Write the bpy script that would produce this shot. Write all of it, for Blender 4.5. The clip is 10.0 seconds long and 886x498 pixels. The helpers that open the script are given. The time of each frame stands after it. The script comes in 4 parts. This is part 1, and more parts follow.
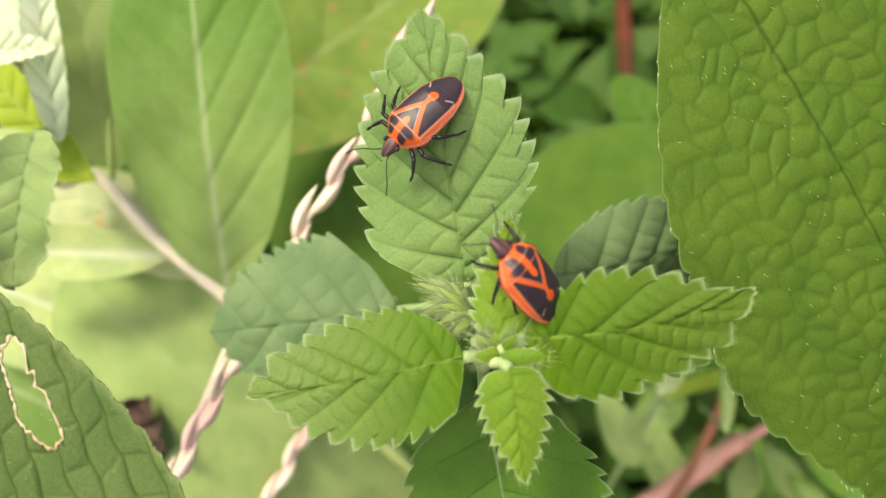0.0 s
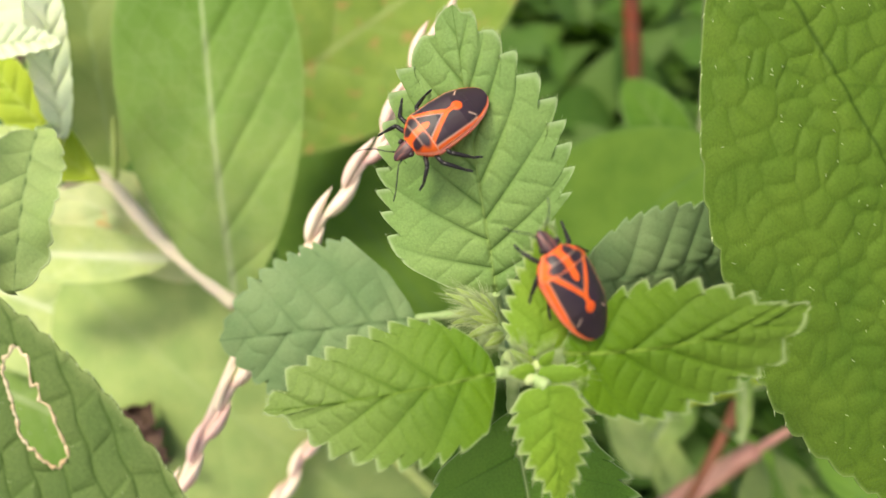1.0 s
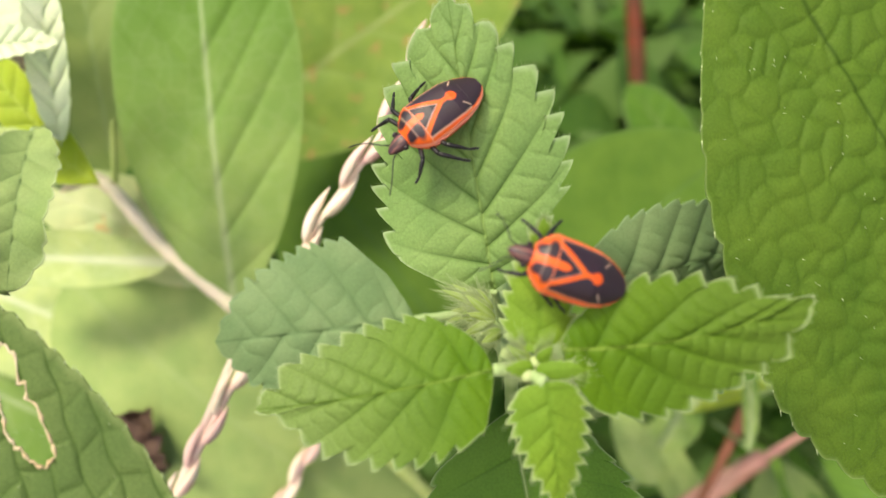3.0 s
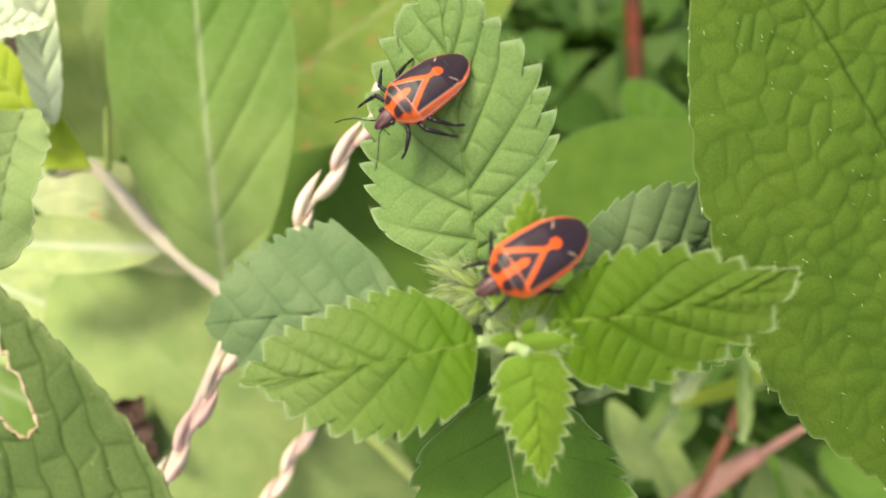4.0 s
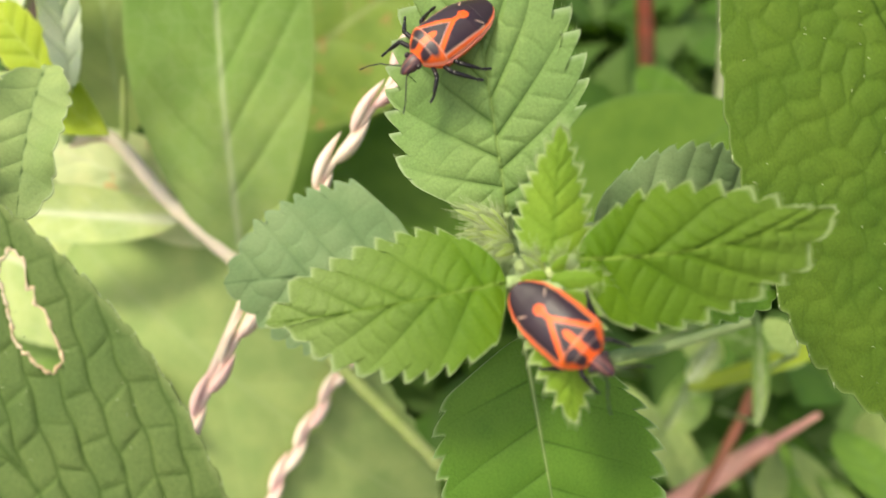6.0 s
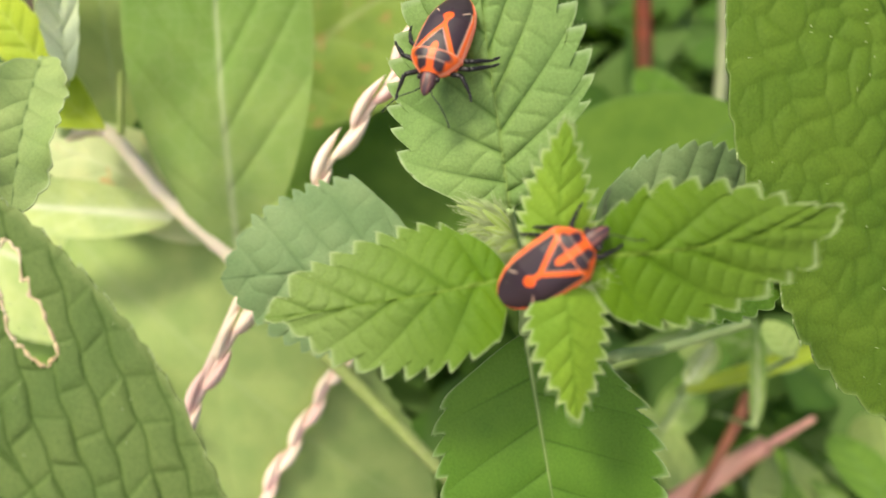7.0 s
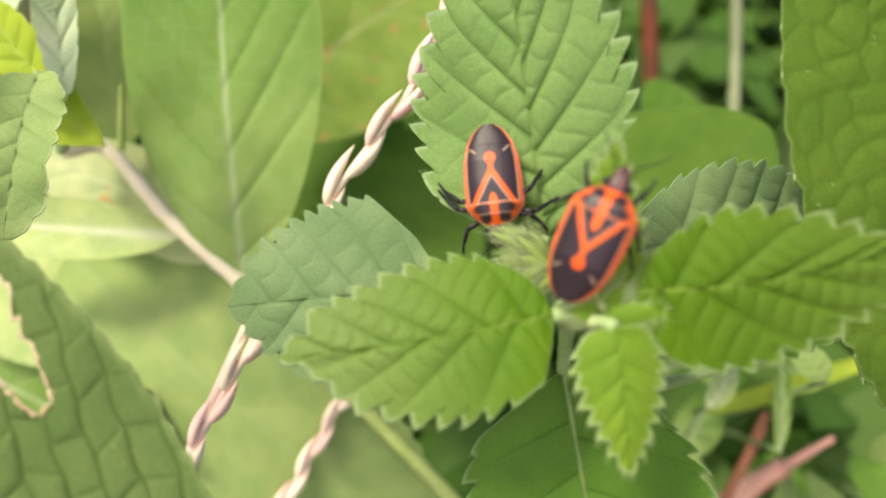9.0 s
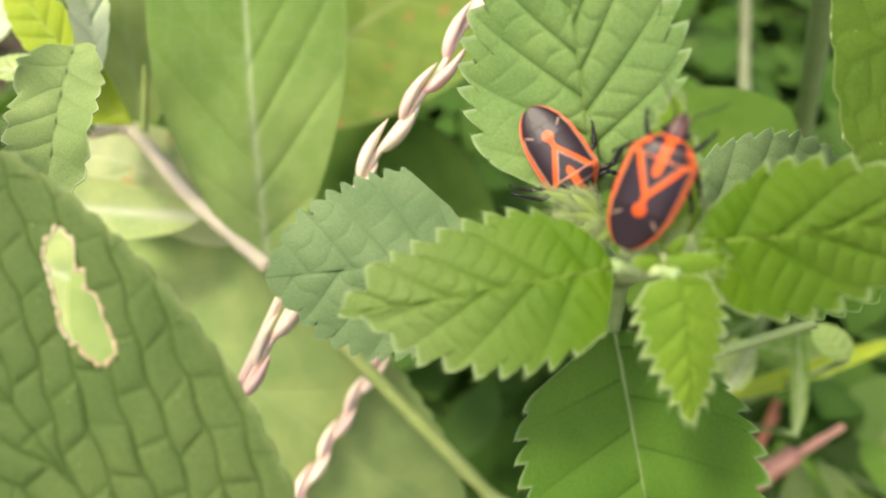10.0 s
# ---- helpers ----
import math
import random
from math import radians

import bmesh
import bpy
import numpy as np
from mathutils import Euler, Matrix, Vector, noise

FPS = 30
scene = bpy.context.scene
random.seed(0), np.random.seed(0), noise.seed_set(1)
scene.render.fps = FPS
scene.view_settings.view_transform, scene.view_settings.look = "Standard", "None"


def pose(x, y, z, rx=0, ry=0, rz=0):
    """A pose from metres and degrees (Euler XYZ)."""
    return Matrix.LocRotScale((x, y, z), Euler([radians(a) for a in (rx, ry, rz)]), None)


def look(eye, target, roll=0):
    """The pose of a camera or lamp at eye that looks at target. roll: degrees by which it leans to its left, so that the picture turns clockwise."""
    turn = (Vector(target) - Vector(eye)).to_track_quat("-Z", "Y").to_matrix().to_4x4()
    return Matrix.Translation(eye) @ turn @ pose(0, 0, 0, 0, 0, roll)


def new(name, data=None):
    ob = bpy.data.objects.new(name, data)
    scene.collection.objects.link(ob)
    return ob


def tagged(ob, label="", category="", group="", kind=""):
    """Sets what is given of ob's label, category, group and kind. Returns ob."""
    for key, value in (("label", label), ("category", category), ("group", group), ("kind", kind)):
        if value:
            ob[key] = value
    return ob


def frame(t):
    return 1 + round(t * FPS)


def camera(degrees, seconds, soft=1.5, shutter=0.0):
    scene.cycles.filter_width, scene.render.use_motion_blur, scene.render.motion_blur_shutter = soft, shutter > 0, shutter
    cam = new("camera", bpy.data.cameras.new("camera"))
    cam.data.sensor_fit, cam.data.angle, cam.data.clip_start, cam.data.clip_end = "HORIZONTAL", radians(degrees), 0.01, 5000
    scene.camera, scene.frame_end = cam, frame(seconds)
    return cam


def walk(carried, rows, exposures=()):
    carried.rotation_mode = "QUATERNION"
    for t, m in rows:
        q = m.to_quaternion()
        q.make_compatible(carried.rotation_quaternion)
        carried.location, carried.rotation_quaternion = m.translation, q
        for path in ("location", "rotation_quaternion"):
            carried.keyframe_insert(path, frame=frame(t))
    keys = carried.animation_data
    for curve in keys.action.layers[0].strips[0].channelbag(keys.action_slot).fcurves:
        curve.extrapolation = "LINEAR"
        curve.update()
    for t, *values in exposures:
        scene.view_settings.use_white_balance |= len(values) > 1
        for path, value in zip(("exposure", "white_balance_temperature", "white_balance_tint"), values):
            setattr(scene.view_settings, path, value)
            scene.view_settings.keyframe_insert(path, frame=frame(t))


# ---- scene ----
cam = camera(67.1, 10.0, soft=1.35)
METRES, EYE, TILT, LEAN, TURN = 0.046, 0.45, -50.0, 0.0, 0.0
ROWS = [
    (0.0, -0.0000, 0.0000, -0.0000, 0.00, -0.00, -0.00),
    (0.5, -0.0144, 0.0497, 0.0140, -0.02, 0.21, -0.34),
    (1.0, -0.0725, 0.0877, 0.0125, -0.24, 0.20, -0.56),
    (1.5, -0.0886, 0.0969, 0.0342, -0.14, 0.66, -0.48),
    (2.0, -0.0493, 0.1113, 0.0136, -0.01, 0.90, -0.37),
    (3.5, -0.0519, 0.1182, -0.0471, 0.31, 1.17, -0.46),
    (4.0, -0.0189, 0.1235, -0.0815, 0.28, 1.30, -0.62),
    (4.5, -0.0231, 0.1238, -0.0849, 0.55, 1.38, -0.71),
    (5.0, -0.0397, 0.1344, -0.1306, 0.41, 1.36, -0.92),
    (5.5, -0.0461, 0.1186, -0.1706, 0.55, 1.45, -1.06),
    (6.0, -0.0658, 0.1403, -0.2044, 0.67, 1.36, -1.12),
    (7.5, -0.1031, 0.1611, -0.2199, 0.04, 1.95, -1.83),
    (8.0, -0.1584, 0.2201, -0.1710, 0.15, 2.46, -1.50),
    (8.5, -0.1359, 0.2812, -0.1398, 0.08, 2.47, -1.30),
    (9.0, -0.1486, 0.2792, -0.1745, 0.09, 2.42, -1.51),
    (9.5, -0.2050, 0.2728, -0.1985, 0.15, 2.60, -1.46),
    (10.0, -0.2617, 0.2739, -0.2650, -0.27, 2.58, -1.43),
]
walk(cam, [(t, pose(0, 0, EYE, TILT, LEAN, TURN) @ pose(METRES * x, METRES * y, METRES * z, 90 + pitch, roll, yaw)) for t, x, y, z, yaw, pitch, roll in ROWS])
cam.data.dof.use_dof = True
cam.data.dof.focus_distance = 0.075
cam.data.dof.aperture_fstop = 16.0

# ---- light: bright hazy sky, soft sun from behind and above ----
world = bpy.data.worlds.new("world")
scene.world = world
world.use_nodes = True
wn = world.node_tree.nodes
sky = wn.new("ShaderNodeTexSky")
sky.sky_type = "NISHITA"
sky.sun_disc = False
sky.sun_elevation, sky.sun_rotation = radians(55), radians(200)
sky.air_density, sky.dust_density = 1.0, 4.0
world.node_tree.links.new(sky.outputs[0], wn["Background"].inputs[0])
wn["Background"].inputs[1].default_value = 0.115
sun_lamp = bpy.data.lights.new("sun", "SUN")
sun_lamp.energy, sun_lamp.angle, sun_lamp.color = 3.2, radians(14), (1.0, 0.92, 0.70)
sun = new("sun", sun_lamp)
sun.matrix_world = look((-0.65, 0.2, 1.6), (0, 0.1, 0.3))
scene.view_settings.exposure = 0.57

# ---- materials ----
VIEW = Vector((0.0, -0.643, 0.766))  # the side from which the leaves get their light


def shader(name):
    m = bpy.data.materials.new(name)
    m.use_nodes = True
    nt = m.node_tree
    nt.nodes.clear()
    return m, nt, nt.nodes.new("ShaderNodeOutputMaterial")


def node(nt, kind, **values):
    n = nt.nodes.new("ShaderNode" + kind)
    for key, value in values.items():
        n.inputs[key.replace("_", " ")].default_value = value
    return n


def mixed(nt, fac, a, b, blend="MIX"):
    n = nt.nodes.new("ShaderNodeMix")
    n.data_type, n.blend_type = "RGBA", blend
    for k, v in ((0, fac), (6, a), (7, b)):
        if hasattr(v, "is_linked"):
            nt.links.new(v, n.inputs[k])
        else:
            n.inputs[k].default_value = (*v, 1) if isinstance(v, tuple) else v
    return n.outputs[2]


def ramp(nt, value, *stops):
    n = nt.nodes.new("ShaderNodeValToRGB")
    nt.links.new(value, n.inputs[0])
    while len(n.color_ramp.elements) < len(stops):
        n.color_ramp.elements.new(0.5)
    for e, (p, c) in zip(n.color_ramp.elements, stops):
        e.position, e.color = p, (c, c, c, 1)
    return n.outputs[0]


def leaf_material(name, colour, vein, edge, cells=1.0, bump=0.4, through_light=0.35, rough=0.55, net_tint=0.08, spots=0.0, spot=(0.48, 0.31, 0.10), vary=None, outer=None, mid=None):
    """A leaf: blade colour with mottling, tinted veins and cell creases, paler rim, a net of fine veins, light passing
    through.
    """
    m, nt, out = shader(name)
    link = nt.links.new
    uv = nt.nodes.new("ShaderNodeUVMap")
    vor = nt.nodes.new("ShaderNodeTexVoronoi")
    vor.feature = "DISTANCE_TO_EDGE"
    vor.inputs["Scale"].default_value = 6.0 / cells
    warp = node(nt, "TexNoise", Scale=8.0, Detail=2.0)
    link(uv.outputs[0], warp.inputs["Vector"])
    add = nt.nodes.new("ShaderNodeVectorMath")
    add.operation = "MULTIPLY_ADD"
    add.inputs[1].default_value = (0.12, 0.12, 0.12)
    link(warp.outputs["Color"], add.inputs[0])
    link(uv.outputs[0], add.inputs[2])
    link(add.outputs[0], vor.inputs["Vector"])
    net = ramp(nt, vor.outputs["Distance"], (0.0, 1.0), (0.09, 0.0))
    at_vein = nt.nodes.new("ShaderNodeAttribute")
    at_vein.attribute_name = "vein"
    at_edge = nt.nodes.new("ShaderNodeAttribute")
    at_edge.attribute_name = "rim"
    broad = node(nt, "TexNoise", Scale=1.3, Detail=3.0)
    link(uv.outputs[0], broad.inputs["Vector"])
    fine = node(nt, "TexNoise", Scale=32.0, Detail=3.0)
    link(uv.outputs[0], fine.inputs["Vector"])
    dark = tuple(c * f for c, f in zip(colour, (0.86, 0.9, 0.86)))
    light = tuple(min(1, c * f) for c, f in zip(colour, (1.14, 1.08, 1.1)))
    col = mixed(nt, ramp(nt, broad.outputs[0], (0.35, 0.0), (0.65, 1.0)), dark, light)
    if outer:
        at_along = nt.nodes.new("ShaderNodeAttribute")
        at_along.attribute_name = "along"
        col = mixed(nt, ramp(nt, at_along.outputs["Fac"], (0.12, 0.0), (0.75, 1.0)), col, outer)
    col = mixed(nt, 0.22, col, fine.outputs[0], "OVERLAY")
    shade = nt.nodes.new("ShaderNodeMath")
    shade.operation = "MULTIPLY"
    link(net, shade.inputs[0])
    shade.inputs[1].default_value = net_tint
    col = mixed(nt, shade.outputs[0], col, vein)
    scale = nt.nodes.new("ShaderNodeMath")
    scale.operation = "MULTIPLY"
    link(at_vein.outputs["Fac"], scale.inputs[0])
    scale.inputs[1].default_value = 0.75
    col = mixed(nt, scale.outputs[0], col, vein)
    if mid:
        at_mid = nt.nodes.new("ShaderNodeAttribute")
        at_mid.attribute_name = "midrib"
        col = mixed(nt, at_mid.outputs["Fac"], col, mid)
    col = mixed(nt, at_edge.outputs["Fac"], col, edge)
    if vary:
        geo = nt.nodes.new("ShaderNodeNewGeometry")
        col = mixed(nt, ramp(nt, geo.outputs["Random Per Island"], (0.25, 0.0), (1.0, 0.9)), col, vary)
    if spots:
        blot = node(nt, "TexNoise", Scale=2.2, Detail=4.0)
        link(uv.outputs[0], blot.inputs["Vector"])
        col = mixed(nt, ramp(nt, blot.outputs[0], (0.66 - 0.06 * spots, 0.0), (0.74 - 0.06 * spots, 0.8)), col, spot)
    height = nt.nodes.new("ShaderNodeMath")
    height.operation = "MULTIPLY_ADD"
    link(net, height.inputs[0])
    height.inputs[1].default_value = -0.16
    link(fine.outputs[0], height.inputs[2])
    bmp = nt.nodes.new("ShaderNodeBump")
    bmp.inputs["Strength"].default_value = bump
    bmp.inputs["Distance"].default_value = 0.00022
    link(height.outputs[0], bmp.inputs["Height"])
    p = node(nt, "BsdfPrincipled", Roughness=rough)
    p.inputs["Specular IOR Level"].default_value = 0.18
    p.inputs["Sheen Weight"].default_value = 0.02
    link(col, p.inputs["Base Color"])
    link(bmp.outputs[0], p.inputs["Normal"])
    tr = nt.nodes.new("ShaderNodeBsdfTranslucent")
    glow = mixed(nt, 1.0, col, (1.0, 1.0, 0.45), "MULTIPLY")
    link(glow, tr.inputs["Color"])
    mix = nt.nodes.new("ShaderNodeMixShader")
    mix.inputs[0].default_value = through_light
    link(p.outputs[0], mix.inputs[1])
    link(tr.outputs[0], mix.inputs[2])
    link(mix.outputs[0], out.inputs[0])
    return m


def plain_material(name, a, b, rough=0.6, scale=900.0, bump=0.3, spec=0.4, stretch=(1, 1, 1), coat=0.0):
    """Two tones mottled by noise, with a fine bump; for stems, husks, soil and horn."""
    m, nt, out = shader(name)
    link = nt.links.new
    tc = nt.nodes.new("ShaderNodeTexCoord")
    mp = nt.nodes.new("ShaderNodeMapping")
    mp.inputs["Scale"].default_value = stretch
    link(tc.outputs["Object"], mp.inputs[0])
    n1 = node(nt, "TexNoise", Scale=scale, Detail=4.0)
    n2 = node(nt, "TexNoise", Scale=scale * 0.15, Detail=2.0)
    link(mp.outputs[0], n1.inputs["Vector"])
    link(mp.outputs[0], n2.inputs["Vector"])
    f = mixed(nt, 0.5, n1.outputs["Color"], n2.outputs["Color"])
    col = mixed(nt, ramp(nt, f, (0.38, 0.0), (0.62, 1.0)), a, b)
    p = node(nt, "BsdfPrincipled", Roughness=rough)
    p.inputs["Specular IOR Level"].default_value = spec
    p.inputs["Coat Weight"].default_value = coat
    link(col, p.inputs["Base Color"])
    bmp = nt.nodes.new("ShaderNodeBump")
    bmp.inputs["Strength"].default_value = bump
    bmp.inputs["Distance"].default_value = 0.0002
    link(n1.outputs[0], bmp.inputs["Height"])
    link(bmp.outputs[0], p.inputs["Normal"])
    link(p.outputs[0], out.inputs[0])
    return m


def husk_material(name):
    """Papery hulls from cream to rose, each one a little different."""
    m, nt, out = shader(name)
    link = nt.links.new
    info = nt.nodes.new("ShaderNodeObjectInfo")
    tc = nt.nodes.new("ShaderNodeTexCoord")
    n1 = node(nt, "TexNoise", Scale=260.0, Detail=4.0)
    link(tc.outputs["Object"], n1.inputs["Vector"])
    add = nt.nodes.new("ShaderNodeMath")
    add.operation = "MULTIPLY_ADD"
    link(info.outputs["Random"], add.inputs[0])
    add.inputs[1].default_value = 0.35
    link(n1.outputs[0], add.inputs[2])
    uv = nt.nodes.new("ShaderNodeUVMap")
    n3 = node(nt, "TexNoise", Scale=1.0, Detail=2.0)
    link(uv.outputs[0], n3.inputs["Vector"])
    col = mixed(nt, ramp(nt, add.outputs[0], (0.50, 0.0), (0.80, 1.0)), (0.86, 0.70, 0.52), (0.80, 0.47, 0.42))
    col = mixed(nt, ramp(nt, n3.outputs[0], (0.44, 0.0), (0.62, 0.5)), col, (0.92, 0.82, 0.72))
    p = node(nt, "BsdfPrincipled", Roughness=0.6)
    link(col, p.inputs["Base Color"])
    n2 = node(nt, "TexNoise", Scale=1500.0, Detail=2.0)
    link(tc.outputs["Object"], n2.inputs["Vector"])
    bmp = nt.nodes.new("ShaderNodeBump")
    bmp.inputs["Strength"].default_value = 0.4
    bmp.inputs["Distance"].default_value = 0.0002
    link(n2.outputs[0], bmp.inputs["Height"])
    link(bmp.outputs[0], p.inputs["Normal"])
    link(p.outputs[0], out.inputs[0])
    return m


def bug_material(name):
    """Insect cuticle: the colour of each spot of the wing covers is carried by the mesh; satin gloss, fine pits."""
    m, nt, out = shader(name)
    link = nt.links.new
    at = nt.nodes.new("ShaderNodeAttribute")
    at.attribute_name = "tint"
    tc = nt.nodes.new("ShaderNodeTexCoord")
    n1 = node(nt, "TexNoise", Scale=2500.0, Detail=3.0)
    link(tc.outputs["Object"], n1.inputs["Vector"])
    n2 = node(nt, "TexNoise", Scale=500.0, Detail=3.0)
    link(tc.outputs["Object"], n2.inputs["Vector"])
    col = mixed(nt, 0.35, at.outputs["Color"], n2.outputs["Color"], "OVERLAY")
    p = node(nt, "BsdfPrincipled", Roughness=0.44)
    p.inputs["Specular IOR Level"].default_value = 0.40
    p.inputs["Coat Weight"].default_value, p.inputs["Coat Roughness"].default_value = 0.15, 0.50
    p.inputs["Sheen Weight"].default_value = 0.03
    link(col, p.inputs["Base Color"])
    bmp = nt.nodes.new("ShaderNodeBump")
    bmp.inputs["Strength"].default_value = 0.35
    bmp.inputs["Distance"].default_value = 0.00008
    link(n1.outputs[0], bmp.inputs["Height"])
    link(bmp.outputs[0], p.inputs["Normal"])
    link(p.outputs[0], out.inputs[0])
    return m


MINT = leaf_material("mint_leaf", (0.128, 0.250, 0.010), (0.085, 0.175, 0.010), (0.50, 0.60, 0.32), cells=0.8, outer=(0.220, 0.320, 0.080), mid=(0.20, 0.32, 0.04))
# MINT again, darker and more saturated, most of all towards the tip
MINT_DARKER = leaf_material("darker_mint_leaf", (0.112, 0.225, 0.005), (0.075, 0.160, 0.006), (0.48, 0.58, 0.30), cells=0.8, outer=(0.136, 0.230, 0.024), mid=(0.22, 0.34, 0.04))
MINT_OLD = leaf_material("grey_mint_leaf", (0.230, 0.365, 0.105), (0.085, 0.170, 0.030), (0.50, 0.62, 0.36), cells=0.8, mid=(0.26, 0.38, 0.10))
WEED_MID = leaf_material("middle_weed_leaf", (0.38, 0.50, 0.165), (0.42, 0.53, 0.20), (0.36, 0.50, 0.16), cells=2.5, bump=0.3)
YOUNG = leaf_material("young_leaf", (0.215, 0.360, 0.030), (0.16, 0.29, 0.02), (0.62, 0.72, 0.38), cells=0.6)
BRACT = leaf_material("downy_bract", (0.29, 0.41, 0.08), (0.42, 0.52, 0.20), (0.72, 0.76, 0.50), cells=0.4)
BLUE = leaf_material("old_mint_leaf", (0.258, 0.385, 0.172), (0.130, 0.230, 0.085), (0.32, 0.46, 0.25), cells=1.0)
DEEP = leaf_material("deep_leaf", (0.110, 0.234, 0.023), (0.050, 0.120, 0.008), (0.40, 0.52, 0.25), cells=1.1, net_tint=0.015, mid=(0.38, 0.50, 0.18))
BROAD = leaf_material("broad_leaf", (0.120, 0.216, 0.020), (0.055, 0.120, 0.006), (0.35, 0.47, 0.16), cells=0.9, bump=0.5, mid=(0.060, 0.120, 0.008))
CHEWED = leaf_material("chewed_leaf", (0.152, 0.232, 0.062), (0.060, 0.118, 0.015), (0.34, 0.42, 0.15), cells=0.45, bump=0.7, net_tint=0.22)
# pale base colour carries the sheen on the lower blade; darker towards the tip
WEED = leaf_material("weed_leaf", (0.360, 0.500, 0.145), (0.56, 0.64, 0.36), (0.30, 0.44, 0.12), cells=2.5, bump=0.3, outer=(0.150, 0.290, 0.036))
OLIVE = leaf_material("olive_leaf", (0.30, 0.40, 0.11), (0.36, 0.46, 0.18), (0.34, 0.44, 0.16), cells=2.5, bump=0.3)
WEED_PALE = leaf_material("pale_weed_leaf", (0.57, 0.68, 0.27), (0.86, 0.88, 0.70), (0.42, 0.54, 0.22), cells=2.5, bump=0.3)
SPOTTED = leaf_material("spotted_leaf", (0.24, 0.36, 0.055), (0.42, 0.48, 0.18), (0.36, 0.46, 0.14), cells=3.0, bump=0.3, spots=1.0)
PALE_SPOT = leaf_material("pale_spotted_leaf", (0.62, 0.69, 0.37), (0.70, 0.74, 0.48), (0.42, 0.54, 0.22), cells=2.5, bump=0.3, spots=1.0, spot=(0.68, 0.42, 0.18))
DOWNY = leaf_material("downy_leaf", (0.74, 0.82, 0.60), (0.60, 0.69, 0.45), (0.70, 0.78, 0.52), cells=1.5, bump=0.3)
CURLED = leaf_material("curled_leaf", (0.36, 0.48, 0.17), (0.24, 0.34, 0.12), (0.70, 0.78, 0.52), cells=2.5, bump=0.3)
LIME_LEAF = leaf_material("lime_leaf", (0.54, 0.66, 0.06), (0.60, 0.70, 0.14), (0.66, 0.74, 0.30), cells=2.0, bump=0.3, through_light=0.5)
LOW = leaf_material("low_leaf", (0.17, 0.31, 0.042), (0.16, 0.29, 0.07), (0.15, 0.28, 0.07), cells=3.0, bump=0.3)
# tangle tones kept dark: the shade of the growth overhead is in the colour
TANGLE = leaf_material("tangle_leaf", (0.078, 0.170, 0.022), (0.14, 0.27, 0.07), (0.15, 0.28, 0.07), cells=3.0, bump=0.3, vary=(0.11, 0.19, 0.04))
STEM = plain_material("green_stem", (0.26, 0.38, 0.12), (0.36, 0.46, 0.20))
BUD = plain_material("downy_bud", (0.32, 0.41, 0.13), (0.44, 0.50, 0.24), rough=0.9)
STEM_PALE = plain_material("pale_stem", (0.84, 0.76, 0.48), (0.88, 0.74, 0.56))
STEM_LIME = plain_material("lime_stem", (0.36, 0.46, 0.10), (0.46, 0.52, 0.18))
STEM_RED = plain_material("red_stem", (0.23, 0.042, 0.015), (0.10, 0.045, 0.018), scale=220)
STEM_GREY = plain_material("grey_stem", (0.20, 0.24, 0.11), (0.27, 0.28, 0.16))
STEM_PINK = plain_material("pink_stalk", (0.76, 0.34, 0.27), (0.66, 0.38, 0.27), scale=300)
STEM_RUST = plain_material("rust_stalk", (0.36, 0.13, 0.07), (0.28, 0.12, 0.06), scale=300)
HUSK = husk_material("husk")
RIM = plain_material("dry_rim", (0.78, 0.70, 0.48), (0.52, 0.36, 0.18), scale=500)
SOIL = plain_material("soil", (0.045, 0.03, 0.02), (0.10, 0.07, 0.045), rough=0.9, scale=60, bump=1.0)
DEAD = plain_material("dead_leaf", (0.05, 0.03, 0.02), (0.10, 0.055, 0.035), rough=0.8, scale=250)
BLACK = plain_material("black_horn", (0.010, 0.009, 0.009), (0.022, 0.018, 0.018), rough=0.38, scale=1500)
BRISTLE = plain_material("bristle", (0.36, 0.46, 0.18), (0.46, 0.54, 0.26))
CUTICLE = bug_material("cuticle")


# ---- shape helpers ----
def thing(name, base, label, category, group=""):
    ob = new(name)
    ob.location = base
    ob.empty_display_size = 0.01
    return tagged(ob, label, category, group)


def origin_of(ob):
    return Vector(ob.location) + (origin_of(ob.parent) if ob.parent else Vector((0, 0, 0)))


def mesh_part(name, verts, faces, material, parent, label="", tint=None, floats=None, uv=None, at=None, smooth=True):
    """One mesh under a thing. verts are places in the world; at: the place that the part turns about."""
    here = Vector(at) if at is not None else (origin_of(parent) if parent else Vector((0, 0, 0)))
    verts = np.asarray(verts, float) - np.array(here)
    me = bpy.data.meshes.new(name)
    me.from_pydata(verts.tolist(), [], [tuple(int(i) for i in f) for f in faces])
    if smooth:
        me.polygons.foreach_set("use_smooth", np.ones(len(me.polygons), bool))
    for key, values in (floats or {}).items():
        me.attributes.new(key, "FLOAT", "POINT").data.foreach_set("value", np.asarray(values, np.float32))
    if tint is not None:
        cols = np.c_[np.asarray(tint, np.float32), np.ones(len(verts), np.float32)]
        me.attributes.new("tint", "FLOAT_COLOR", "POINT").data.foreach_set("color", cols.ravel())
    if uv is not None:
        loops = np.empty(len(me.loops), np.int32)
        me.loops.foreach_get("vertex_index", loops)
        me.uv_layers.new(name="UVMap").data.foreach_set("uv", np.asarray(uv, np.float32)[loops].ravel())
    me.materials.append(material)
    ob = new(name, me)
    if parent:
        ob.parent = parent
        ob.location = here - origin_of(parent)
    else:
        ob.location = here
    return tagged(ob, label)


